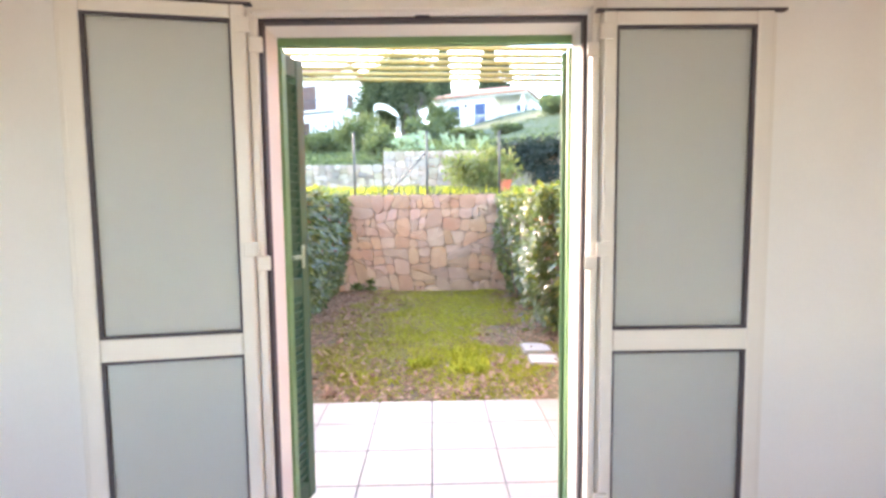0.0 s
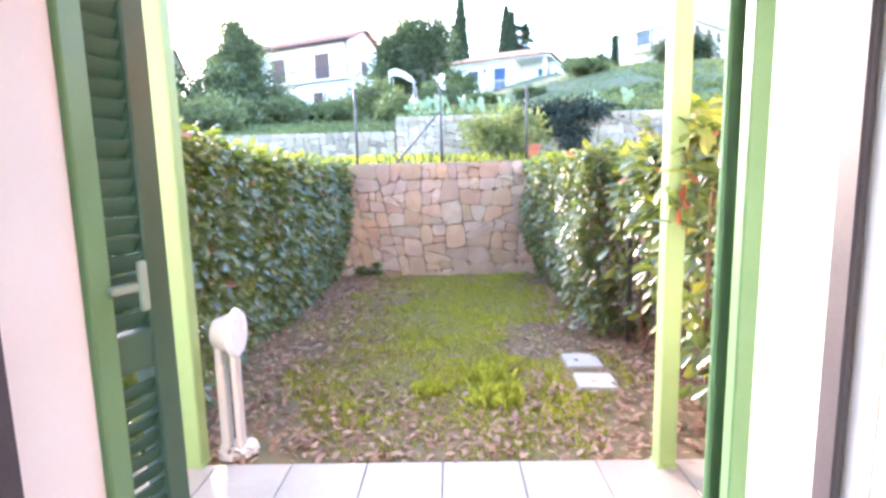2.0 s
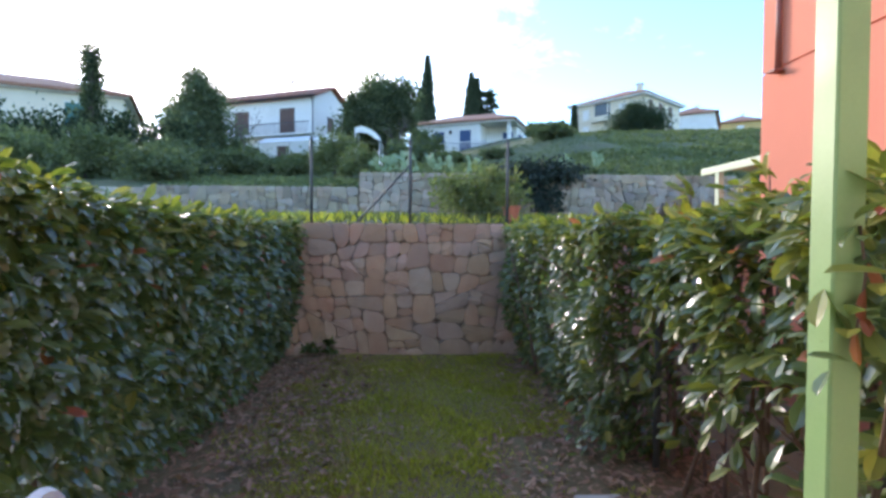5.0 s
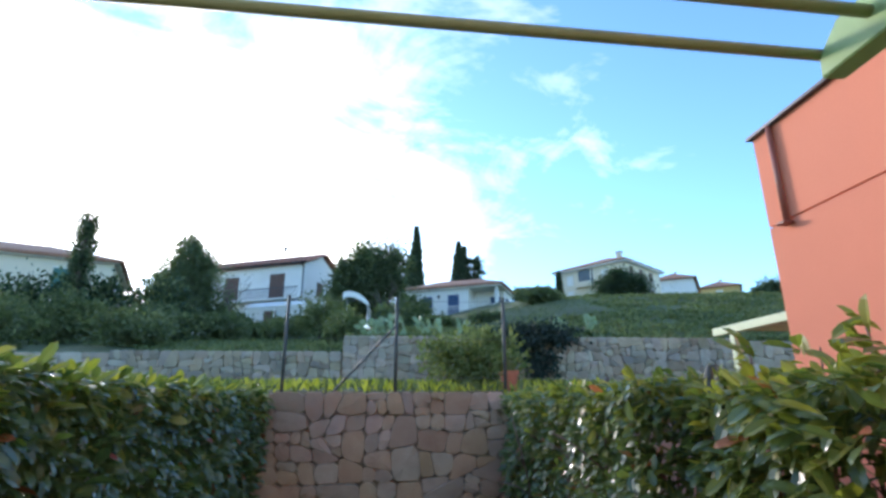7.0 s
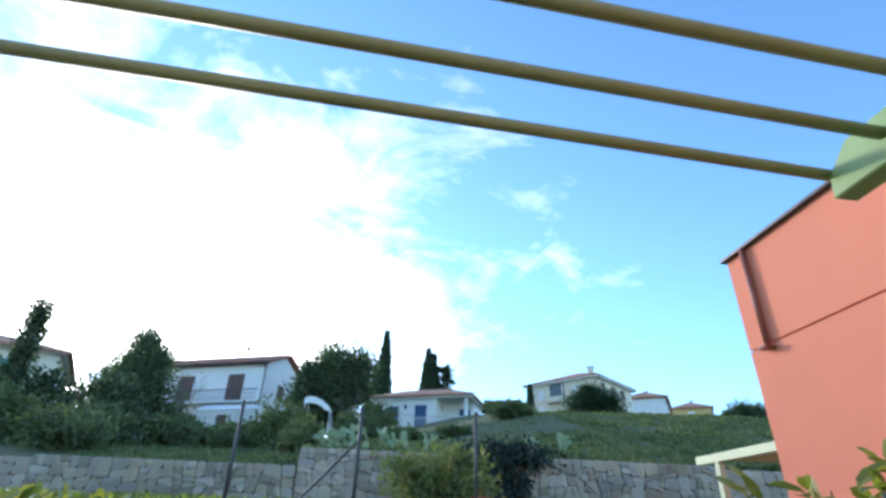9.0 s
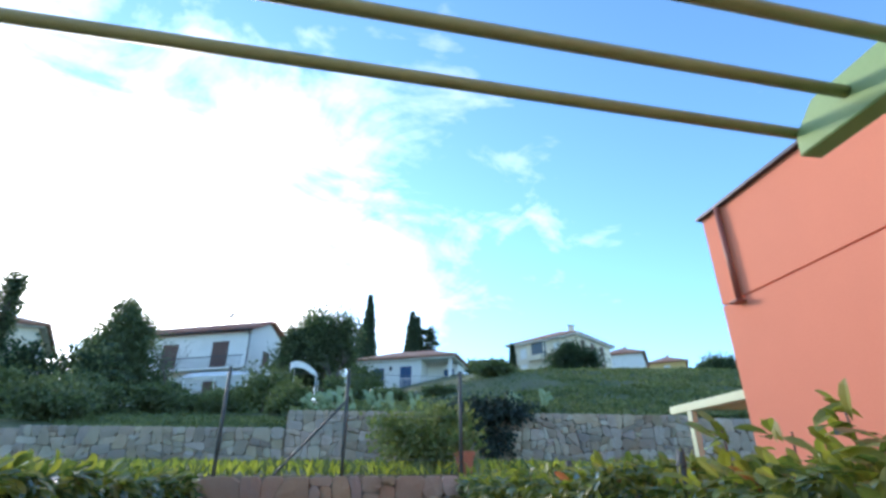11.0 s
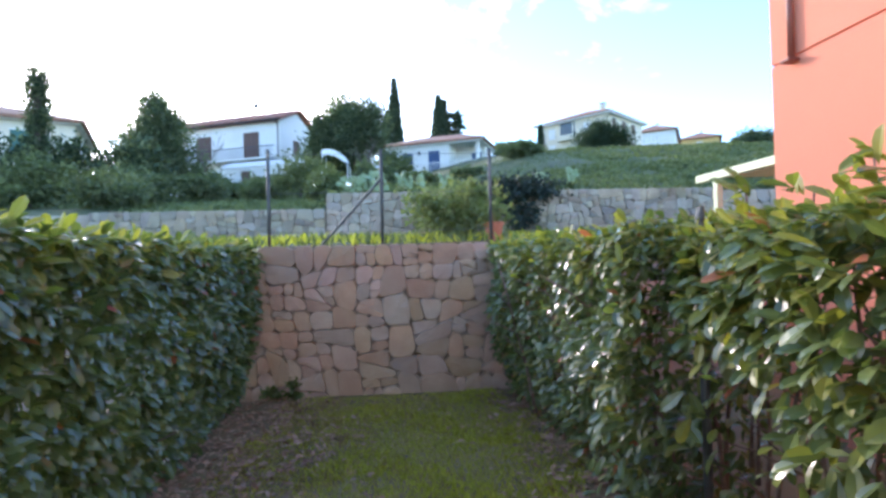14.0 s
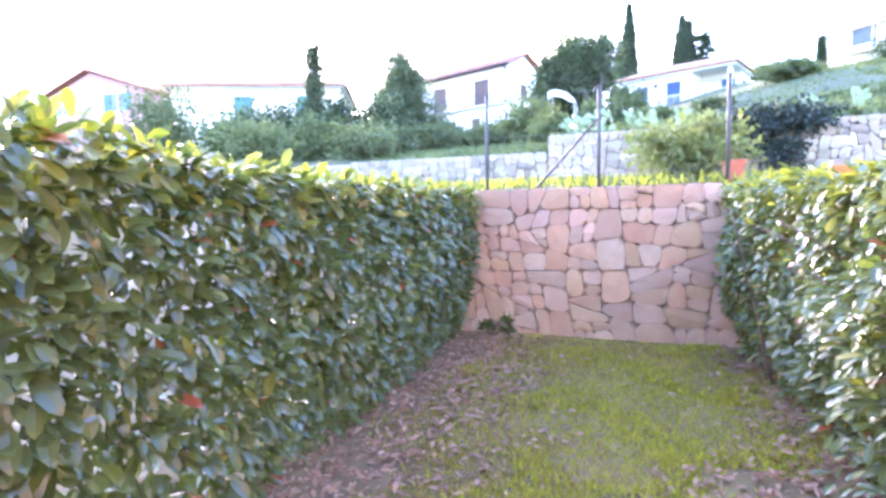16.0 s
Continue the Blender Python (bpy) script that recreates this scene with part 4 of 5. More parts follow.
# ---- far houses ----
def gable_roof(bm, x0, x1, y0, y1, z, rise, over=0.45, along="x", thick=0.14):
    """A two-sided roof with thickness and eaves; its ridge runs along x or y."""
    x0, x1, y0, y1 = x0 - over, x1 + over, y0 - over, y1 + over
    drop = 0.12
    if along == "x":
        ym = (y0 + y1) / 2
        sides = (((x0, y0, z - drop), (x1, y0, z - drop), (x1, ym, z + rise), (x0, ym, z + rise)), ((x0, ym, z + rise), (x1, ym, z + rise), (x1, y1, z - drop), (x0, y1, z - drop)))
    else:
        xm = (x0 + x1) / 2
        sides = (((x0, y0, z - drop), (xm, y0, z + rise), (xm, y1, z + rise), (x0, y1, z - drop)), ((xm, y0, z + rise), (x1, y0, z - drop), (x1, y1, z - drop), (xm, y1, z + rise)))
    for s in sides:
        a = [bm.verts.new(p) for p in s]
        b = [bm.verts.new((p[0], p[1], p[2] + thick)) for p in s]
        bm.faces.new(a)
        bm.faces.new(b)
        for k in range(4):
            bm.faces.new((a[k], a[(k + 1) % 4], b[(k + 1) % 4], b[k]))
    return bm


def hip_roof(bm, x0, x1, y0, y1, z, rise, over=0.5, thick=0.14):
    x0, x1, y0, y1 = x0 - over, x1 + over, y0 - over, y1 + over
    half = min(x1 - x0, y1 - y0) / 2
    low = [(x0, y0), (x1, y0), (x1, y1), (x0, y1)]
    ridge = [(x0 + half, (y0 + y1) / 2), (x1 - half, (y0 + y1) / 2)] if x1 - x0 >= y1 - y0 else [((x0 + x1) / 2, y0 + half), ((x0 + x1) / 2, y1 - half)]
    a = [bm.verts.new((x, y, z - 0.02)) for x, y in low]
    b = [bm.verts.new((x, y, z + thick)) for x, y in low]
    r = [bm.verts.new((x, y, z + rise)) for x, y in ridge]
    bm.faces.new(a)
    for k in range(4):
        bm.faces.new((a[k], a[(k + 1) % 4], b[(k + 1) % 4], b[k]))
    if x1 - x0 >= y1 - y0:
        for f in ((b[0], b[1], r[1], r[0]), (b[1], b[2], r[1]), (b[2], b[3], r[0], r[1]), (b[3], b[0], r[0])):
            bm.faces.new(f)
    else:
        for f in ((b[0], b[1], r[0]), (b[1], b[2], r[1], r[0]), (b[2], b[3], r[1]), (b[3], b[0], r[0], r[1])):
            bm.faces.new(f)
    return bm


def roof_tiling(parent, x0, x1, y0, y1, z0, z1, pitch=0.30):
    """Rows of round clay cover tiles running down the front slope from (y1, z1) to (y0, z0)."""
    bm = bmesh.new()
    x = x0 + pitch / 2
    while x < x1:
        rod(bm, (x, y0 - 0.03, z0 + 0.02), (x, y1, z1 + 0.02), 0.085, 0.075, sides=6)
        x += pitch
    return tagged(part("roof_tiling", bm, M_ROOF, parent), kind="stuff")


def opening(parent, face, u, z0, w, h, mat, leaf=True, frame=M_WHITE_HOUSE, out=0.06, open_leaves=False):
    """A window or door on a face: ("y", place) faces -y, ("x", place) faces +x, ("-x", place) faces -x."""
    axis, at = face

    def b(u0, u1, d0, d1, za, zb, bev=0.0):
        if axis == "y":
            return boxed(u0, u1, at - d1, at - d0, za, zb, bev)
        if axis == "x":
            return boxed(at + d0, at + d1, u0, u1, za, zb, bev)
        return boxed(at - d1, at - d0, u0, u1, za, zb, bev)

    win = part("window", b(u, u + w, -0.12, 0.012, z0, z0 + h), M_PANE, parent)
    part("sill", b(u - 0.08, u + w + 0.08, 0.004, 0.10, z0 - 0.07, z0 - 0.005), frame, win)
    part("lintel", b(u - 0.06, u + w + 0.06, 0.004, 0.04, z0 + h + 0.005, z0 + h + 0.07), frame, win)
    if open_leaves:
        pairs = ((u - w * 0.48, u - 0.02), (u + w + 0.02, u + w * 1.48))
        part("mullion", b(u + w / 2 - 0.03, u + w / 2 + 0.03, 0.012, 0.04, z0, z0 + h), frame, win)
    else:
        pairs = ((u + 0.01, u + w / 2 - 0.01), (u + w / 2 + 0.01, u + w - 0.01))
    if leaf:
        for a, c in pairs:
            part("shutter", b(a, c, 0.014, out, z0 + 0.01, z0 + h - 0.01, 0.01), mat, win)
    return win


def chimney(parent, x, y, z0, z1, s=0.5):
    st = part("chimney", boxed(x - s / 2, x + s / 2, y - s / 2, y + s / 2, z0, z1, 0.03), M_CREAM_HOUSE, parent)
    part("chimney_cap", boxed(x - s * 0.65, x + s * 0.65, y - s * 0.65, y + s * 0.65, z1, z1 + 0.1, 0.02), M_ROOF, st)


def house_two_storey():
    th = thing("house", "white two storey house with brown shutters and clay roof", "house", (-9.92, 47, 7.38), -21.3)
    d = 5.5
    part("wall", boxed(-17.0, 0, 0, d, -3.0, 6.35), M_WHITE_HOUSE, th)
    for x in (-17.0, -0.25):
        bm = bmesh.new()
        v = [bm.verts.new(p) for p in ((x, 0, 6.35), (x, d, 6.35), (x, d / 2, 7.62), (x + 0.25, 0, 6.35), (x + 0.25, d, 6.35), (x + 0.25, d / 2, 7.62))]
        for f in ((0, 1, 2), (3, 5, 4), (0, 2, 5, 3), (1, 4, 5, 2), (0, 3, 4, 1)):
            bm.faces.new([v[k] for k in f])
        part("gable", bm, M_WHITE_HOUSE, th)
    roof = part("roof", gable_roof(bmesh.new(), -17.0, 0, 0, d, 6.4, 1.35, 0.5), M_ROOF, th)
    roof_tiling(roof, -17.4, 0.4, -0.5, d / 2, 6.44, 7.88)
    part("gutter", rod(bmesh.new(), (-17.4, -0.56, 6.33), (0.45, -0.56, 6.33), 0.07, sides=8), M_FLASH, th)
    for u in (-3.7, -8.75, -13.4):
        opening(th, ("y", 0), u, 3.12, 1.6, 2.4, M_SHUTTER_BROWN)
    for u in (-4.0, -7.4):
        opening(th, ("y", 0), u, 0.1, 1.3, 2.0, M_SHUTTER_BROWN)
    opening(th, ("x", 0), 2.1, 3.6, 1.0, 1.4, M_SHUTTER_BROWN)
    pipe = part("drainpipe", rod(bmesh.new(), (-0.15, -0.07, -1.5), (-0.15, -0.07, 6.0), 0.05, sides=8), M_FLASH, th)
    part("elbow", rod(bmesh.new(), (-0.15, -0.07, 6.0), (-0.15, -0.5, 6.3), 0.05, sides=8), M_FLASH, pipe)
    bal = part("balcony_rail", boxed(-9.4, 0.0, -0.95, -0.9, 3.95, 4.02), M_FLASH, th)
    part("balcony_floor", boxed(-9.4, 0.0, -1.0, 0.0, 2.9, 3.05), M_WHITE_HOUSE, bal)
    for k in range(47):
        part("baluster", boxed(-9.38 + 0.2 * k, -9.355 + 0.2 * k, -0.94, -0.915, 3.05, 3.95), M_FLASH, bal)
    mast = part("antenna", rod(bmesh.new(), (-4.2, d / 2, 7.8), (-4.2, d / 2, 9.0), 0.03, sides=6), M_WIRE, th)
    part("dish", rod(bmesh.new(), (-4.2, d / 2 - 0.12, 8.75), (-4.2, d / 2 - 0.02, 8.72), 0.30, 0.18, sides=16), M_WIRE, mast)
    return th


def porch_roof():
    th = thing("awning", "white corrugated porch roof on thin white posts", "awning", (-13.2, 41.0, 0))
    z = ground_height(-10, 42)
    bm = bmesh.new()
    n = 30
    lower, upper = [], []
    for k in range(n * 2 + 1):
        x = 6.3 * k / (2 * n)
        d = 0.045 * (k % 2)
        z0 = 8.42 + d + 0.075 * x
        lower.append((bm.verts.new((x, 0, z0)), bm.verts.new((x, 2.6, z0 + 0.82))))
        upper.append((bm.verts.new((x, 0, z0 + 0.03)), bm.verts.new((x, 2.6, z0 + 0.85))))
    for row in (lower, upper):
        for a, b in zip(row, row[1:]):
            bm.faces.new((a[0], b[0], b[1], a[1]))
    for a, b, c, d in zip(lower, lower[1:], upper, upper[1:]):
        bm.faces.new((a[0], b[0], d[0], c[0]))
    part("sheet", bm, M_AWNING, th)
    for x in (0.3, 2.4, 4.7, 6.1):
        part("post", rod(bmesh.new(), (x, 0.15, z - 0.4), (x, 0.15, 8.45 + 0.075 * x), 0.06, sides=8), M_AWNING, th)
    part("beam", boxed(0.0, 6.3, 0.1, 0.2, -0.1, 0.0), M_AWNING, th).matrix_basis = pose(0, 0, 8.42, 0, -4.29, 0)
    return th


def tent_canopy():
    """A curved fabric roof, high at its back corner and falling to one side, with a closed end panel."""
    th = thing("garden_canopy", "small white curved fabric garden canopy on posts", "canopy", (-4.3, 40, 0))
    z = ground_height(-4.3, 40)
    profile = [(-0.95, 9.30), (-0.7, 9.41), (-0.4, 9.42), (-0.05, 9.34), (0.3, 9.18), (0.6, 8.96), (0.82, 8.74), (0.93, 8.5)]
    bm = bmesh.new()
    rows = [[bm.verts.new((x, y, h + d)) for y, d in ((-1.1, 0), (1.1, 0.1), (1.1, 0.13), (-1.1, 0.03))] for x, h in profile]
    for a, b in zip(rows, rows[1:]):
        for k in range(4):
            bm.faces.new((a[k], a[(k + 1) % 4], b[(k + 1) % 4], b[k]))
    part("fabric", bm, M_AWNING, th)
    bm = bmesh.new()
    for y in (-1.08, -1.06):
        top = [bm.verts.new((x, y, h - 0.004)) for x, h in profile]
        low = [bm.verts.new((x, y, max(8.46, h - 0.42))) for x, h in profile[:-1]]
        for k in range(len(low) - 1):
            bm.faces.new((top[k], top[k + 1], low[k + 1], low[k]))
        bm.faces.new((top[-2], top[-1], low[-1]))
    part("end_panel", bm, M_AWNING, th)
    for x, h in ((-0.9, 9.3), (0.9, 8.52)):
        for y in (-1.05, 1.05):
            part("post", rod(bmesh.new(), (x, y, z - 0.3), (x, y, h), 0.03, sides=8), M_AWNING, th)
    return th


def house_low():
    th = thing("house", "low white house with blue shutters and red clay roof", "house", (-0.71, 51, 9.14), -23.1)
    part("wall", boxed(0, 6.3, 0, 5.3, -2.5, 2.72), M_WHITE_HOUSE, th)
    part("wall", boxed(6.3, 9.25, 2.2, 5.3, -2.5, 2.72), M_WHITE_HOUSE, th)
    part("porch_floor", boxed(6.3, 9.25, 0.0, 2.2, -2.5, 0.08), M_CREAM_HOUSE, th)
    part("porch_pillar", boxed(8.84, 9.16, 0.1, 0.42, 0.08, 2.72, 0.02), M_WHITE_HOUSE, th)
    part("eave_board", boxed(-0.3, 9.55, -0.3, 5.6, 2.723, 2.9), M_WHITE_HOUSE, th)
    roof = part("roof", hip_roof(bmesh.new(), -0.05, 9.3, 0, 5.3, 2.9, 1.3, 0.5), M_ROOF, th)
    opening(th, ("y", 0), 1.68, 1.1, 1.02, 1.05, M_SHUTTER_BLUE)
    opening(th, ("y", 0), 4.28, 0.12, 1.1, 2.08, M_SHUTTER_BLUE)
    opening(th, ("y", 2.2), 7.9, 0.12, 1.0, 2.05, M_SHUTTER_BLUE)
    part("porch_step", boxed(2.9, 9.25, -0.8, -0.003, -2.5, 0.07), M_CREAM_HOUSE, th)
    opening(th, ("x", 9.25), 3.0, 0.9, 1.1, 1.2, M_SHUTTER_BLUE)
    part("wall_lantern", boxed(3.28, 3.48, -0.2, 0.0, 1.9, 2.25, 0.03), M_FLASH, th)
    rail = part("porch_rail", boxed(3.0, 9.0, -0.64, -0.58, 0.95, 1.01), M_WHITE_HOUSE, th)
    for k in range(30):
        part("baluster", boxed(3.05 + 0.2 * k, 3.075 + 0.2 * k, -0.63, -0.59, 0.08, 0.95), M_WHITE_HOUSE, rail)
    return th


def house_villa():
    """The large cream house seen by its corner."""
    th = thing("house", "cream two storey villa with balcony and clay hip roof", "house", (29.25, 69.0, 15.55), -50)
    w, d, h = 11.0, 11.0, 4.95
    part("wall", boxed(-w, 0, 0, d, -2.0, h), M_CREAM_HOUSE, th)
    part("eave", boxed(-w - 0.6, 0.6, -0.6, d + 0.6, h + 0.003, h + 0.22), M_WHITE_HOUSE, th)
    roof = part("roof", hip_roof(bmesh.new(), -w, 0, 0, d, h + 0.22, 2.4, 0.7), M_ROOF, th)
    chimney(th, -1.4, 1.6, h + 0.3, h + 1.9, 0.7)
    for u in (-9.4, -3.6):
        opening(th, ("y", 0), u, 2.9, 1.1, 1.4, M_WHITE_HOUSE)
    opening(th, ("y", 0), -9.4, 0.4, 1.1, 1.5, M_WHITE_HOUSE)
    bal = part("balcony", boxed(-7.6, -4.8, -0.9, 0, 2.2, 2.4), M_CREAM_HOUSE, th)
    # Flat dark panel on the wall face: the balcony hollow's shade as colour.
    part("recess_shade_panel", boxed(-7.4, -5.0, -0.02, 0.01, 2.41, 4.9), M_PANE, bal)
    part("parapet", boxed(-7.6, -4.8, -0.9, -0.84, 2.4, 2.95), M_CREAM_HOUSE, bal)
    for x in (-7.6, -4.92):
        part("pier", boxed(x, x + 0.12, -0.9, -0.78, 3.2, h), M_CREAM_HOUSE, bal)
    for u in (1.4, 4.4, 7.4):
        opening(th, ("x", 0), u, 3.2, 1.1, 1.4, M_SHUTTER_BROWN)
        opening(th, ("x", 0), u, 0.5, 1.1, 1.5, M_SHUTTER_BROWN)
    return th


def house_small(at, turn, w, d, h, mat, label):
    th = thing("house", label, "house", at, turn)
    part("wall", boxed(-w, 0, 0, d, -3.0, h), mat, th)
    part("roof", hip_roof(bmesh.new(), -w, 0, 0, d, h, 1.9, 0.6), M_ROOF, th)
    opening(th, ("y", 0), -w * 0.6, h - 2.0, 1.2, 1.3, M_WHITE_HOUSE)
    opening(th, ("x", 0), d * 0.4, h - 2.0, 1.2, 1.3, M_WHITE_HOUSE)
    chimney(th, -w * 0.45, d * 0.5, h + 1.2, h + 2.5, 0.5)
    return th


def house_grey():
    th = thing("house", "pale house with brown clay roof behind a dark hedge", "house", (-18.0, 32.0, 6.3), 24)
    part("wall", boxed(-11, 0, 0, 8, -2.0, 3.1), M_CREAM_HOUSE, th)
    part("eave", boxed(-11.3, 0.3, -0.3, 8.3, 3.103, 3.2), M_WHITE_HOUSE, th)
    part("roof", hip_roof(bmesh.new(), -11, 0, 0, 8, 3.2, 1.6, 0.5), M_ROOF, th)
    opening(th, ("y", 0), -2.9, 1.3, 1.2, 1.3, M_SHUTTER_GREEN)
    opening(th, ("y", 0), -7.0, 1.3, 1.2, 1.3, M_SHUTTER_GREEN)
    opening(th, ("x", 0), 2.0, 1.2, 1.0, 1.3, M_WHITE_HOUSE)
    return th


def house_pink():
    """Gable towards the garden."""
    th = thing("house", "pink rendered house with green shutters and gabled clay roof", "house", (-28.58, 26.0, 3.96), 2.2)
    w, d, h = 8.76, 6.6, 5.15
    part("wall", boxed(-w, 0, 0, d, -2.0, h), M_PINK_HOUSE, th)
    for y in (0, d - 0.25):
        bm = bmesh.new()
        v = [bm.verts.new(p) for p in ((-w, y, h), (0, y, h), (-w / 2, y, h + 1.45), (-w, y + 0.25, h), (0, y + 0.25, h), (-w / 2, y + 0.25, h + 1.45))]
        for f in ((0, 1, 2), (3, 5, 4), (0, 2, 5, 3), (1, 4, 5, 2), (0, 3, 4, 1)):
            bm.faces.new([v[k] for k in f])
        part("gable", bm, M_PINK_HOUSE, th)
    part("roof", gable_roof(bmesh.new(), -w, 0, 0, d, h + 0.05, 1.5, 0.35, "y"), M_ROOF, th)
    for u in (-7.6, -2.75):
        opening(th, ("y", 0), u, 3.98, 1.15, 1.1, M_SHUTTER_GREEN, open_leaves=True)
        opening(th, ("y", 0), u, 0.9, 1.15, 1.3, M_SHUTTER_GREEN, open_leaves=True)
    for u in (1.6, 4.3):
        opening(th, ("x", 0), u, 3.6, 1.0, 1.2, M_SHUTTER_GREEN)
    chimney(th, -8.0, 3.0, h + 0.5, h + 1.9, 0.5)
    chimney(th, -1.9, 4.0, h + 0.9, h + 2.0, 0.55)
    return th


house_two_storey()
porch_roof()
tent_canopy()
house_low()
house_villa()
house_small((48.7, 86, 18.2), -32, 7.0, 12.0, 4.3, M_WHITE_HOUSE, "small white house with red clay hip roof")
house_small((64.8, 98, 19.4), -32, 7.0, 11.0, 4.6, M_YELLOW_HOUSE, "ochre house with red clay hip roof")
house_grey()
house_pink()


# ---- trees and shrubs ----
def tree(name, label, x, y, height, blobs, count, size, mats, weights=None, trunk=0.18, base=None, limbs=5, **kw):
    z = ground_height(x, y) - 0.1 if base is None else base
    th = thing(name, label, "tree" if "tree" in name else "shrub", (x, y, z))
    top = height * 0.75
    pts = [(0, 0, 0), (0.03 * height, 0.01 * height, top * 0.4), (-0.01 * height, 0.02 * height, top * 0.75), (0, 0, top)]
    tr = part("trunk", tube(bmesh.new(), pts, [trunk, trunk * 0.8, trunk * 0.55, trunk * 0.25], 8), M_BARK_FAR, th, smooth=True)
    for k in range(limbs):
        (c, r) = blobs[k % len(blobs)]
        p = Vector(pts[1 + k % 2])
        q = Vector(c) + Vector((math.cos(k * 2.4) * r[0], math.sin(k * 2.4) * r[1], 0.2 * r[2])) * 0.6
        part("limb", tube(bmesh.new(), [p, (p + q) / 2 + Vector((0, 0, 0.08 * height)), q], [trunk * 0.4, trunk * 0.28, trunk * 0.1], 6), M_BARK_FAR, tr, smooth=True)
    crown("crown", blobs, count, size, mats, th, weights, **kw)
    return th


def round_blobs(r, h, z, n=7, seed=1):
    q = random.Random(seed)
    out = [((0, 0, z), (r * 0.75, r * 0.75, h * 0.5))]
    for k in range(n):
        a = 6.2832 * k / n + q.uniform(-0.3, 0.3)
        d = r * q.uniform(0.4, 0.62)
        out.append(((d * math.cos(a), d * math.sin(a), z + h * q.uniform(-0.28, 0.3)), (r * q.uniform(0.35, 0.5), r * q.uniform(0.35, 0.5), h * q.uniform(0.2, 0.3))))
    return out


def cypress(x, y, base, height, radius, label):
    th = thing("cypress_tree", label, "tree", (x, y, base))
    part("trunk", tube(bmesh.new(), [(0, 0, 0), (0, 0, height * 0.5), (0, 0, height * 0.9)], [0.25, 0.15, 0.04], 8), M_BARK_FAR, th, smooth=True)
    n = 5200
    t = rng.random(n) ** 0.75
    prof = radius * np.interp(t, (0, 0.1, 0.35, 0.7, 0.9, 1.0), (0.75, 1.0, 0.92, 0.5, 0.17, 0.02))
    a = rng.uniform(0, 6.2832, n)
    lump = 1 + 0.28 * np.array([noise.noise(Vector((math.cos(b) * 1.3, math.sin(b) * 1.3, c * height * 0.45 + x))) for b, c in zip(a, t)])
    rr = prof * lump * (0.6 + 0.42 * rng.random(n) ** 0.5)
    p = np.stack((rr * np.cos(a), rr * np.sin(a), t * height), 1)
    w = np.stack((np.cos(a) * 0.4, np.sin(a) * 0.4, np.ones(n)), 1) + rng.normal(size=(n, 3)) * 0.25
    leaves("crown", p, w, unit(n), rng.uniform(0.25, 0.6, n), [L_DARK], np.zeros(n, int), th, (DIAMOND_V, DIAMOND_F))
    return th


cypress(0.2, 70, 13.5, 11.6, 1.05, "tall slender dark cypress tree")
cypress(-0.75, 71, 13.5, 7.6, 0.95, "shorter dark cypress tree beside a taller one")
cypress(5.95, 68, 13.2, 9.1, 1.15, "broad dark cypress tree behind the low house")
cypress(6.75, 68.6, 13.2, 8.6, 0.8, "slim dark cypress tree behind the low house")
cypress(21.3, 74, 13.9, 5.9, 0.45, "slim dark cypress tree beside the cream villa")
tree("pine_tree", "small dark pine with tufted layers", 8.15, 68, 7.4, [((0, 0, 6.6), (0.75, 0.75, 0.55)), ((0.35, 0, 5.5), (0.85, 0.8, 0.5)), ((-0.2, 0, 4.6), (0.7, 0.7, 0.5)), ((0.3, 0, 3.7), (0.9, 0.9, 0.5))], 2200, 0.3, [L_DARK], base=13.2)
tree("round_tree", "large round dense blue-green tree between the houses", -3.4, 43.5, 7.5, round_blobs(2.75, 5.0, 4.6, 9, 3), 30000, 0.21, [L_TREE, L_DARK], (0.75, 0.25), base=7.2)
tree("young_tree", "pointed leafy tree beside the round tree", -6.1, 43.0, 5.5, [((0, 0, 2.6), (1.2, 1.1, 1.8)), ((0.2, 0, 4.2), (0.75, 0.7, 1.3)), ((0, 0, 5.4), (0.35, 0.35, 0.9))], 8000, 0.2, [L_TREE], base=6.9)
tree("broadleaf_tree", "tall backlit leafy tree with a ragged crown", -16.8, 39.5, 7.5, [((0, 0, 2.6), (2.7, 1.9, 2.3)), ((-0.3, 0, 4.5), (1.9, 1.5, 1.7)), ((0.5, 0, 5.6), (1.3, 1.0, 1.0)), ((-0.4, 0, 6.8), (0.8, 0.7, 0.9))], 24000, 0.2, [L_TREE], base=6.0)
tree("dark_tree", "dark bushy tree in front of the villa", 26.6, 64.5, 4.5, [((-1.6, 0, 1.6), (1.9, 1.5, 1.5)), ((0, 0, 2.6), (1.8, 1.5, 1.4)), ((1.9, 0, 1.9), (2.0, 1.5, 1.5)), ((-0.6, 0, 3.4), (1.0, 0.9, 0.8))], 15000, 0.22, [L_DARK], base=13.9)
for x, y, r, s in ((12.4, 60, 0.8, 1), (14.2, 61, 0.75, 2), (16.3, 62, 0.85, 3), (54.2, 75, 2.0, 4), (57.0, 76, 2.0, 5), (51.8, 74, 1.3, 6)):
    tree("scrub_tree", "low dark scrub tree on the hill crest", x, y, r * 2.2, round_blobs(r, r * 1.5, r * 1.15, 6, s), 3800, 0.3, [L_DARK, L_TREE], (0.6, 0.4), trunk=0.1)


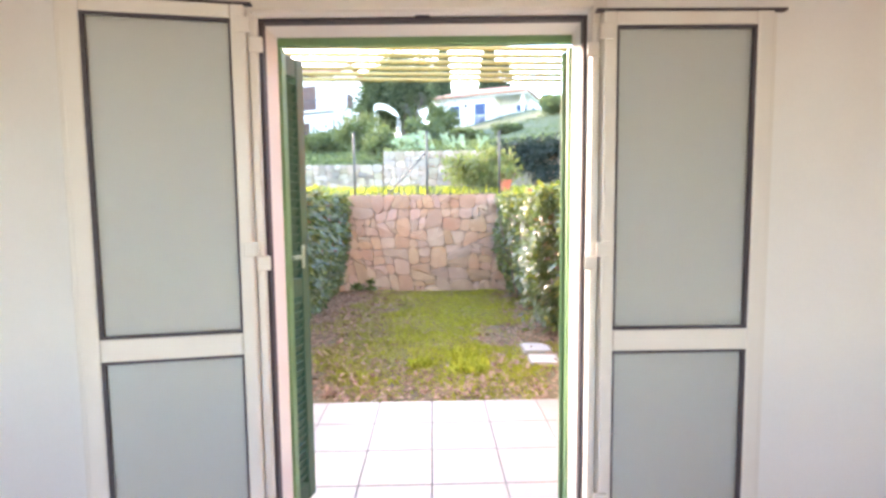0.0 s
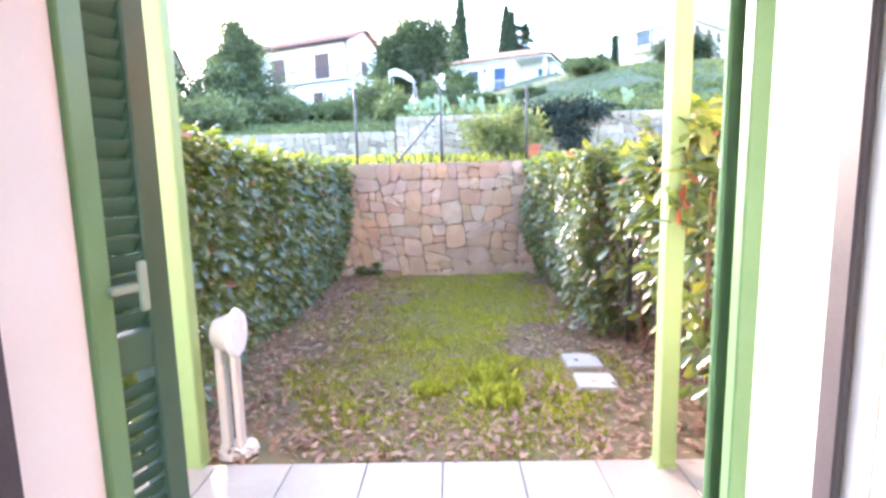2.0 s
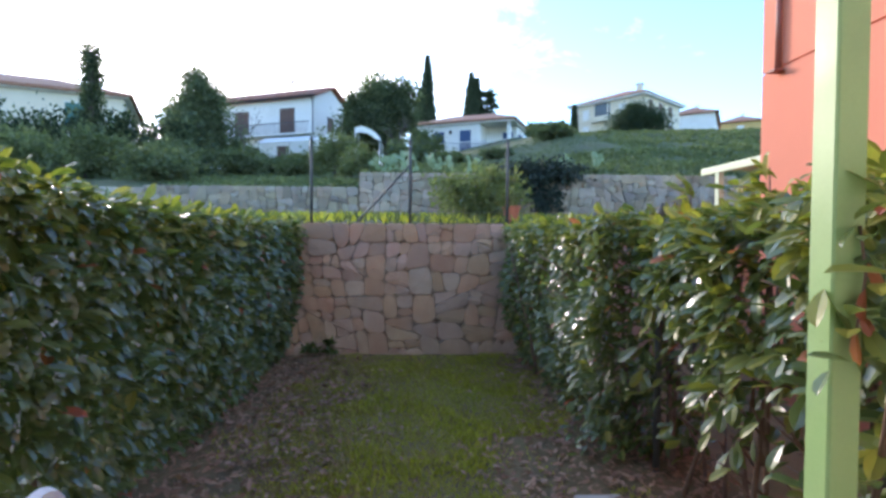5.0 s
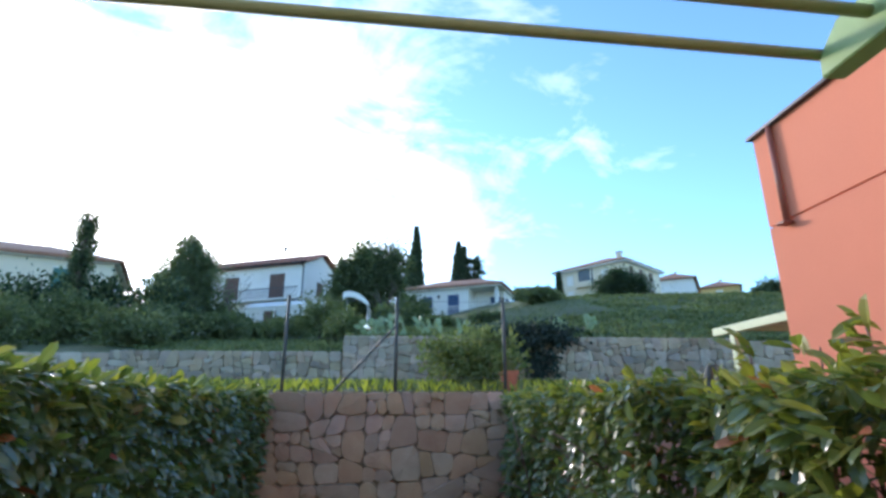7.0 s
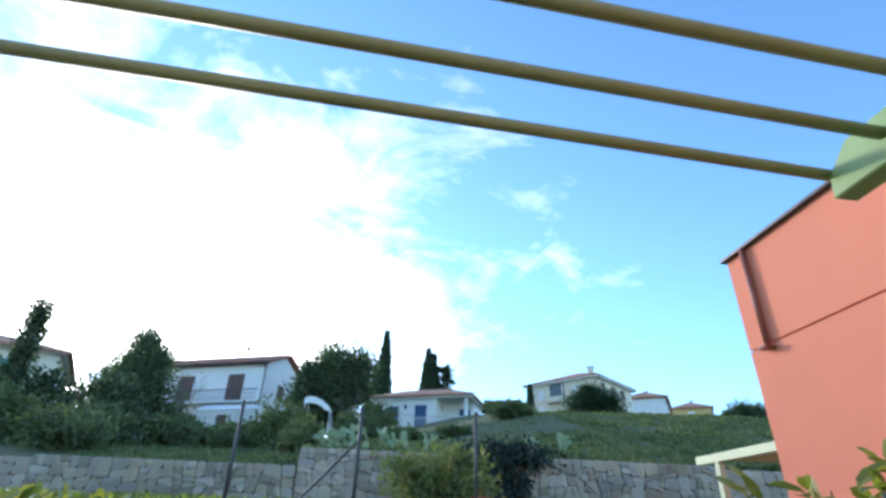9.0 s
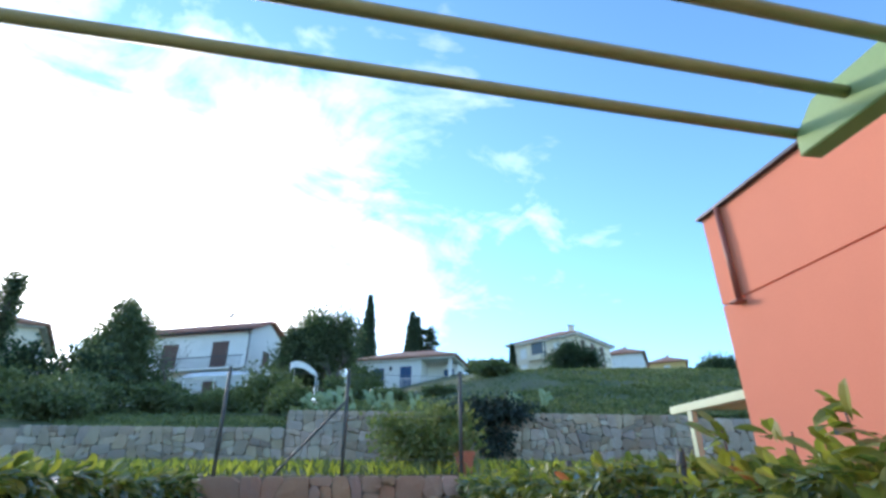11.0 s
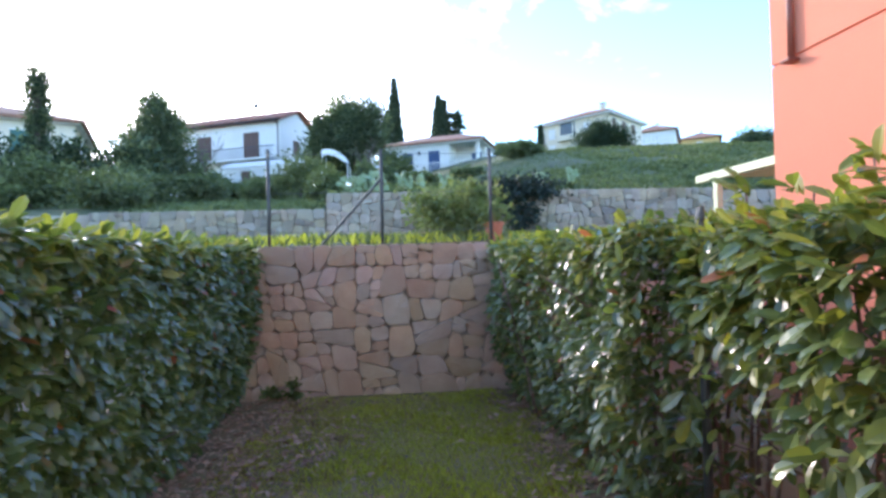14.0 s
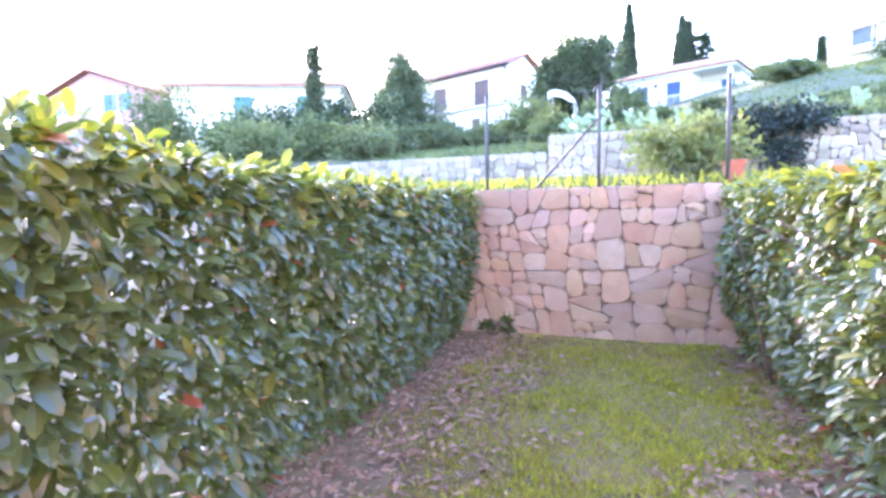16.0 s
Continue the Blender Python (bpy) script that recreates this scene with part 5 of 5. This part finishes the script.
def ivy_column():
    th = thing("ivy_pole", "tall pole thickly overgrown with ivy", "ivy pole", (-16.1, 26, 3.9))
    part("pole", tube(bmesh.new(), [(0, 0, 0), (0, 0, 6.2)], [0.16, 0.14], 8), M_BARK_FAR, th)
    crown("ivy", [((0, 0, 0.6 + 0.55 * k), (0.42 + 0.04 * (k % 3), 0.42, 0.5)) for k in range(11)], 10000, 0.12, [L_TREE, L_DARK], th, (0.5, 0.5))
    return th


ivy_column()


def clipped_hedge(x0, x1, y, z0, z1, depth, count):
    th = thing("tall_hedge", "dark evergreen hedge in front of the pale house", "hedge", (0, 0, 0))
    blobs = []
    k = x0
    while k < x1:
        blobs.append(((k, y, (z0 + z1) / 2), (0.95, depth, (z1 - z0) * 0.53)))
        part("stem", tube(bmesh.new(), [(k, y, z0 - 0.6), (k + 0.05, y, (z0 + z1) / 2)], [0.07, 0.04], 6), M_BARK_FAR, th)
        k += 0.95
    crown("foliage", blobs, count, 0.24, [L_DARK, L_TREE], th, (0.6, 0.4), hollow=0.7)


clipped_hedge(-24.0, -12.2, 28.3, 4.0, 7.15, 0.7, 15000)


def bare_tree(x, y, height, label, seed):
    q = random.Random(seed)
    th = thing("bare_tree", label, "tree", (x, y, ground_height(x, y) - 0.05))

    def grow(parent, p, d, length, r, level):
        mid = p + d * length * 0.5 + Vector((q.uniform(-1, 1), q.uniform(-1, 1), 0)) * length * 0.06
        end = p + d * length
        br = part("trunk" if level == 0 else "branch", tube(bmesh.new(), [p, mid, end], [r, r * 0.8, r * 0.6], 5), M_BARK_FAR, parent, smooth=True)
        if level < 3:
            for _ in range(4 if level < 2 else 3):
                nd = (d + Vector((q.uniform(-1, 1), q.uniform(-1, 1), q.uniform(0.0, 0.6))) * 0.75).normalized()
                grow(th if level == 0 else (parent if level > 1 else br), p + d * length * q.uniform(0.6, 1.0), nd, length * q.uniform(0.5, 0.72), r * 0.5, level + 1)

    grow(th, Vector((0, 0, 0)), Vector((0, 0, 1)), height * 0.4, 0.07, 0)
    return th


bare_tree(-13.0, 38.0, 5.6, "leafless fruit tree with thin branches", 4)
bare_tree(-1.9, 36.0, 4.6, "leafless young tree with thin pale branches", 9)
bare_tree(-18.6, 37.0, 5.0, "leafless tree beside the pale house", 12)


def shrub(label, x, y, r, h, count, size, mats, weights=None, seed=1, base=None, group="hillside shrubs"):
    z = ground_height(x, y) - 0.05 if base is None else base
    th = thing("shrub", label, "shrub", (x, y, z), group=group)
    part("stem", tube(bmesh.new(), [(0, 0, 0), (0.02, 0, h * 0.4), (0, 0.02, h * 0.8)], [0.03 * h + 0.01, 0.02 * h, 0.005], 6), M_BARK_FAR, th, smooth=True)
    crown("foliage", round_blobs(r, h, h * 0.5, 6, seed), count, size, mats, th, weights)
    return th


q = random.Random(31)
for x, y, r, h, s, kind in ((-4.2, 24.5, 1.25, 2.1, 0.13, 1), (-6.4, 27, 1.3, 1.2, 0.15, 0), (-9.0, 26, 1.4, 1.2, 0.15, 0), (-11.6, 25, 1.5, 1.7, 0.15, 0), (-14.5, 23, 1.8, 2.0, 0.16, 1), (-18, 22, 2.0, 2.4, 0.17, 0), (-22.5, 22.0, 2.3, 4.3, 0.17, 1), (-7.4, 33, 1.4, 1.0, 0.18, 0), (-10.5, 35, 1.5, 1.0, 0.18, 0), (-1.0, 28, 1.2, 1.2, 0.16, 0), (1.4, 25, 0.9, 0.6, 0.15, 1), (3.6, 27, 0.9, 0.5, 0.16, 0), (7.4, 30, 1.2, 0.7, 0.17, 0), (-2.3, 19.5, 0.9, 1.2, 0.12, 1), (0.1, 40, 1.4, 2.3, 0.2, 1), (9.6, 42, 1.3, 0.9, 0.2, 0), (-7.6, 38, 1.4, 1.3, 0.2, 0), (-10.6, 39.0, 1.5, 0.9, 0.2, 0), (-13.0, 39, 1.6, 1.6, 0.2, 0), (-14.6, 41, 1.6, 2.6, 0.2, 0), (-9.2, 18.5, 1.3, 1.2, 0.14, 0), (-13, 17.5, 1.5, 1.7, 0.14, 1), (-5.3, 45.5, 1.7, 3.4, 0.2, 0), (-3.3, 46.0, 1.7, 3.3, 0.2, 0)):
    shrub("green shrub on the terraced hillside", x, y, r, h, int(2600 * r), s, [L_TREE, L_BANK], (0.6, 0.4) if kind == 0 else (0.2, 0.8), seed=int(abs(x) * 7))

shrub("feathery pale green shrub behind the garden wall", 0.82, 8.6, 0.72, 0.85, 5200, 0.07, [L_PALE], seed=5, base=1.6, group="")
th = thing("ivy", "dark blue-green creeper hanging over the terrace wall", "creeper", (2.95, 14.35, 0))
crown("foliage", [((-0.75, 0, 3.1), (0.55, 0.3, 0.28)), ((0, 0, 3.15), (0.7, 0.35, 0.3)), ((0.75, 0, 3.2), (0.55, 0.35, 0.3)), ((0.1, -0.05, 2.7), (0.6, 0.22, 0.4)), ((0.4, -0.05, 2.4), (0.35, 0.18, 0.35)), ((-0.45, -0.03, 2.85), (0.4, 0.2, 0.3))], 7000, 0.09, [L_IVY], th, droop=0.6)
th = thing("flower_pot", "terracotta flower pot standing behind the garden wall", "flower pot", (1.24, 7.7, 1.6))
part("pot", rod(bmesh.new(), (0, 0, 0), (0, 0, 0.2), 0.085, 0.115, sides=20), M_TERRA, th, smooth=False)
part("rim", rod(bmesh.new(), (0, 0, 0.2), (0, 0, 0.245), 0.13, 0.13, sides=20), M_TERRA, th)
crown("plant", [((0, 0, 0.36), (0.16, 0.16, 0.14))], 260, 0.06, [L_PALE], th)


def cactus(x, y, z, seed, label):
    q = random.Random(seed)
    th = thing("cactus", label, "cactus", (x, y, z), group="prickly pears")

    def pad(parent, base, ang, size, yaw, level):
        bm = bmesh.new()
        bmesh.ops.create_uvsphere(bm, u_segments=10, v_segments=7, radius=1.0)
        bmesh.ops.transform(bm, matrix=Matrix.Translation(base) @ pose(0, 0, 0, 0, math.degrees(ang), 0) @ pose(0, 0, 0, 0, 0, yaw) @ Matrix.Translation((0, 0, size * 0.85)) @ Matrix.Diagonal((size * 0.6, size * 0.13, size, 1)), verts=bm.verts)
        part("pad", bm, M_CACTUS, parent, smooth=True)
        if level < 2:
            for _ in range(q.choice((1, 2, 2))):
                a = ang + q.uniform(-0.7, 0.7)
                tip = Vector(base) + Vector((math.sin(ang), 0, math.cos(ang))) * size * 1.6
                pad(th, tip, a, size * q.uniform(0.75, 0.95), q.uniform(-70, 70), level + 1)

    for _ in range(3):
        pad(th, Vector((q.uniform(-0.35, 0.35), q.uniform(-0.2, 0.2), -0.05)), q.uniform(-0.35, 0.35), q.uniform(0.13, 0.19), q.uniform(-70, 70), 0)
    return th


for k, (x, y) in enumerate(((-1.3, 16.4), (-0.4, 16.2), (0.4, 16.4), (1.2, 16.3), (4.4, 16.0), (5.0, 16.3), (-0.9, 17.4))):
    cactus(x, y, ground_height(x, y) - 0.05, 40 + k, "prickly pear cactus with flat pads on the terrace wall")


def hillside_growth():
    """Tussocks on the slopes and the upper terrace."""
    n = 80000
    y = 14.9 + 25 * rng.random(n) ** 1.25
    x = rng.uniform(-1, 1, n) * (8 + (y - 14) * 0.95) + 3
    keep = rough_noise(np.stack((x, y, np.zeros(n)), 1), 0.45, 4.0) + 0.5 * rough_noise(np.stack((x, y, np.zeros(n)), 1), 1.6, 4.0) + rng.normal(0, 0.2, n) > -0.25
    x, y = x[keep], y[keep]
    n = len(x)
    z = np.array([ground_height(a, b) - 0.03 for a, b in zip(x, y)])
    w = np.stack((rng.normal(0, 0.9, n), rng.normal(-0.3, 0.9, n), np.ones(n)), 1)
    big = 1 + 1.3 * np.clip(rough_noise(np.stack((x, y, np.zeros(n)), 1), 0.9, 6.0), 0, 1)
    tagged(leaves("hillside_growth", np.stack((x, y, z), 1), w, unit(n), rng.uniform(0.07, 0.19, n) * np.where((x > -2) & (x < 9) & (y > 22), 0.6, big), [L_BANK, L_TREE], (rng.random(n) < 0.25).astype(int), None, (DIAMOND_V * (1.1, 1, 1), DIAMOND_F)), "rough green tussocks covering the hillside", "undergrowth")
    n = 9000
    x, y = rng.uniform(-7, 6, n), rng.uniform(6.95, 14.3, n)
    z = np.array([ground_height(a, b) - 0.02 for a, b in zip(x, y)])
    w = np.stack((rng.normal(0, 0.4, n), rng.normal(0, 0.4, n), np.ones(n)), 1)
    tagged(leaves("tall_grass", np.stack((x, y, z), 1), w, unit(n), rng.uniform(0.05, 0.2, n), [L_GRASS, L_BANK], rng.integers(0, 2, n), None, (DIAMOND_V * (0.4, 1, 1), DIAMOND_F)), "long fresh grass behind the garden wall", "grass")


hillside_growth()

# ---- terrace tiles ----
tile_mesh = as_mesh("tile", boxed(-TILE / 2 + 0.003, TILE / 2 - 0.003, -TILE / 2 + 0.003, TILE / 2 - 0.003, -0.012, 0.0, 0.0025), M_TILE)
for j in range(4):
    for k in range(-6, 8):
        piece("tile", tile_mesh, terrace, pose(0.02 + TILE * (k + 0.5), TERRACE_EDGE - 0.002 - TILE * (j + 0.5), 0.0))
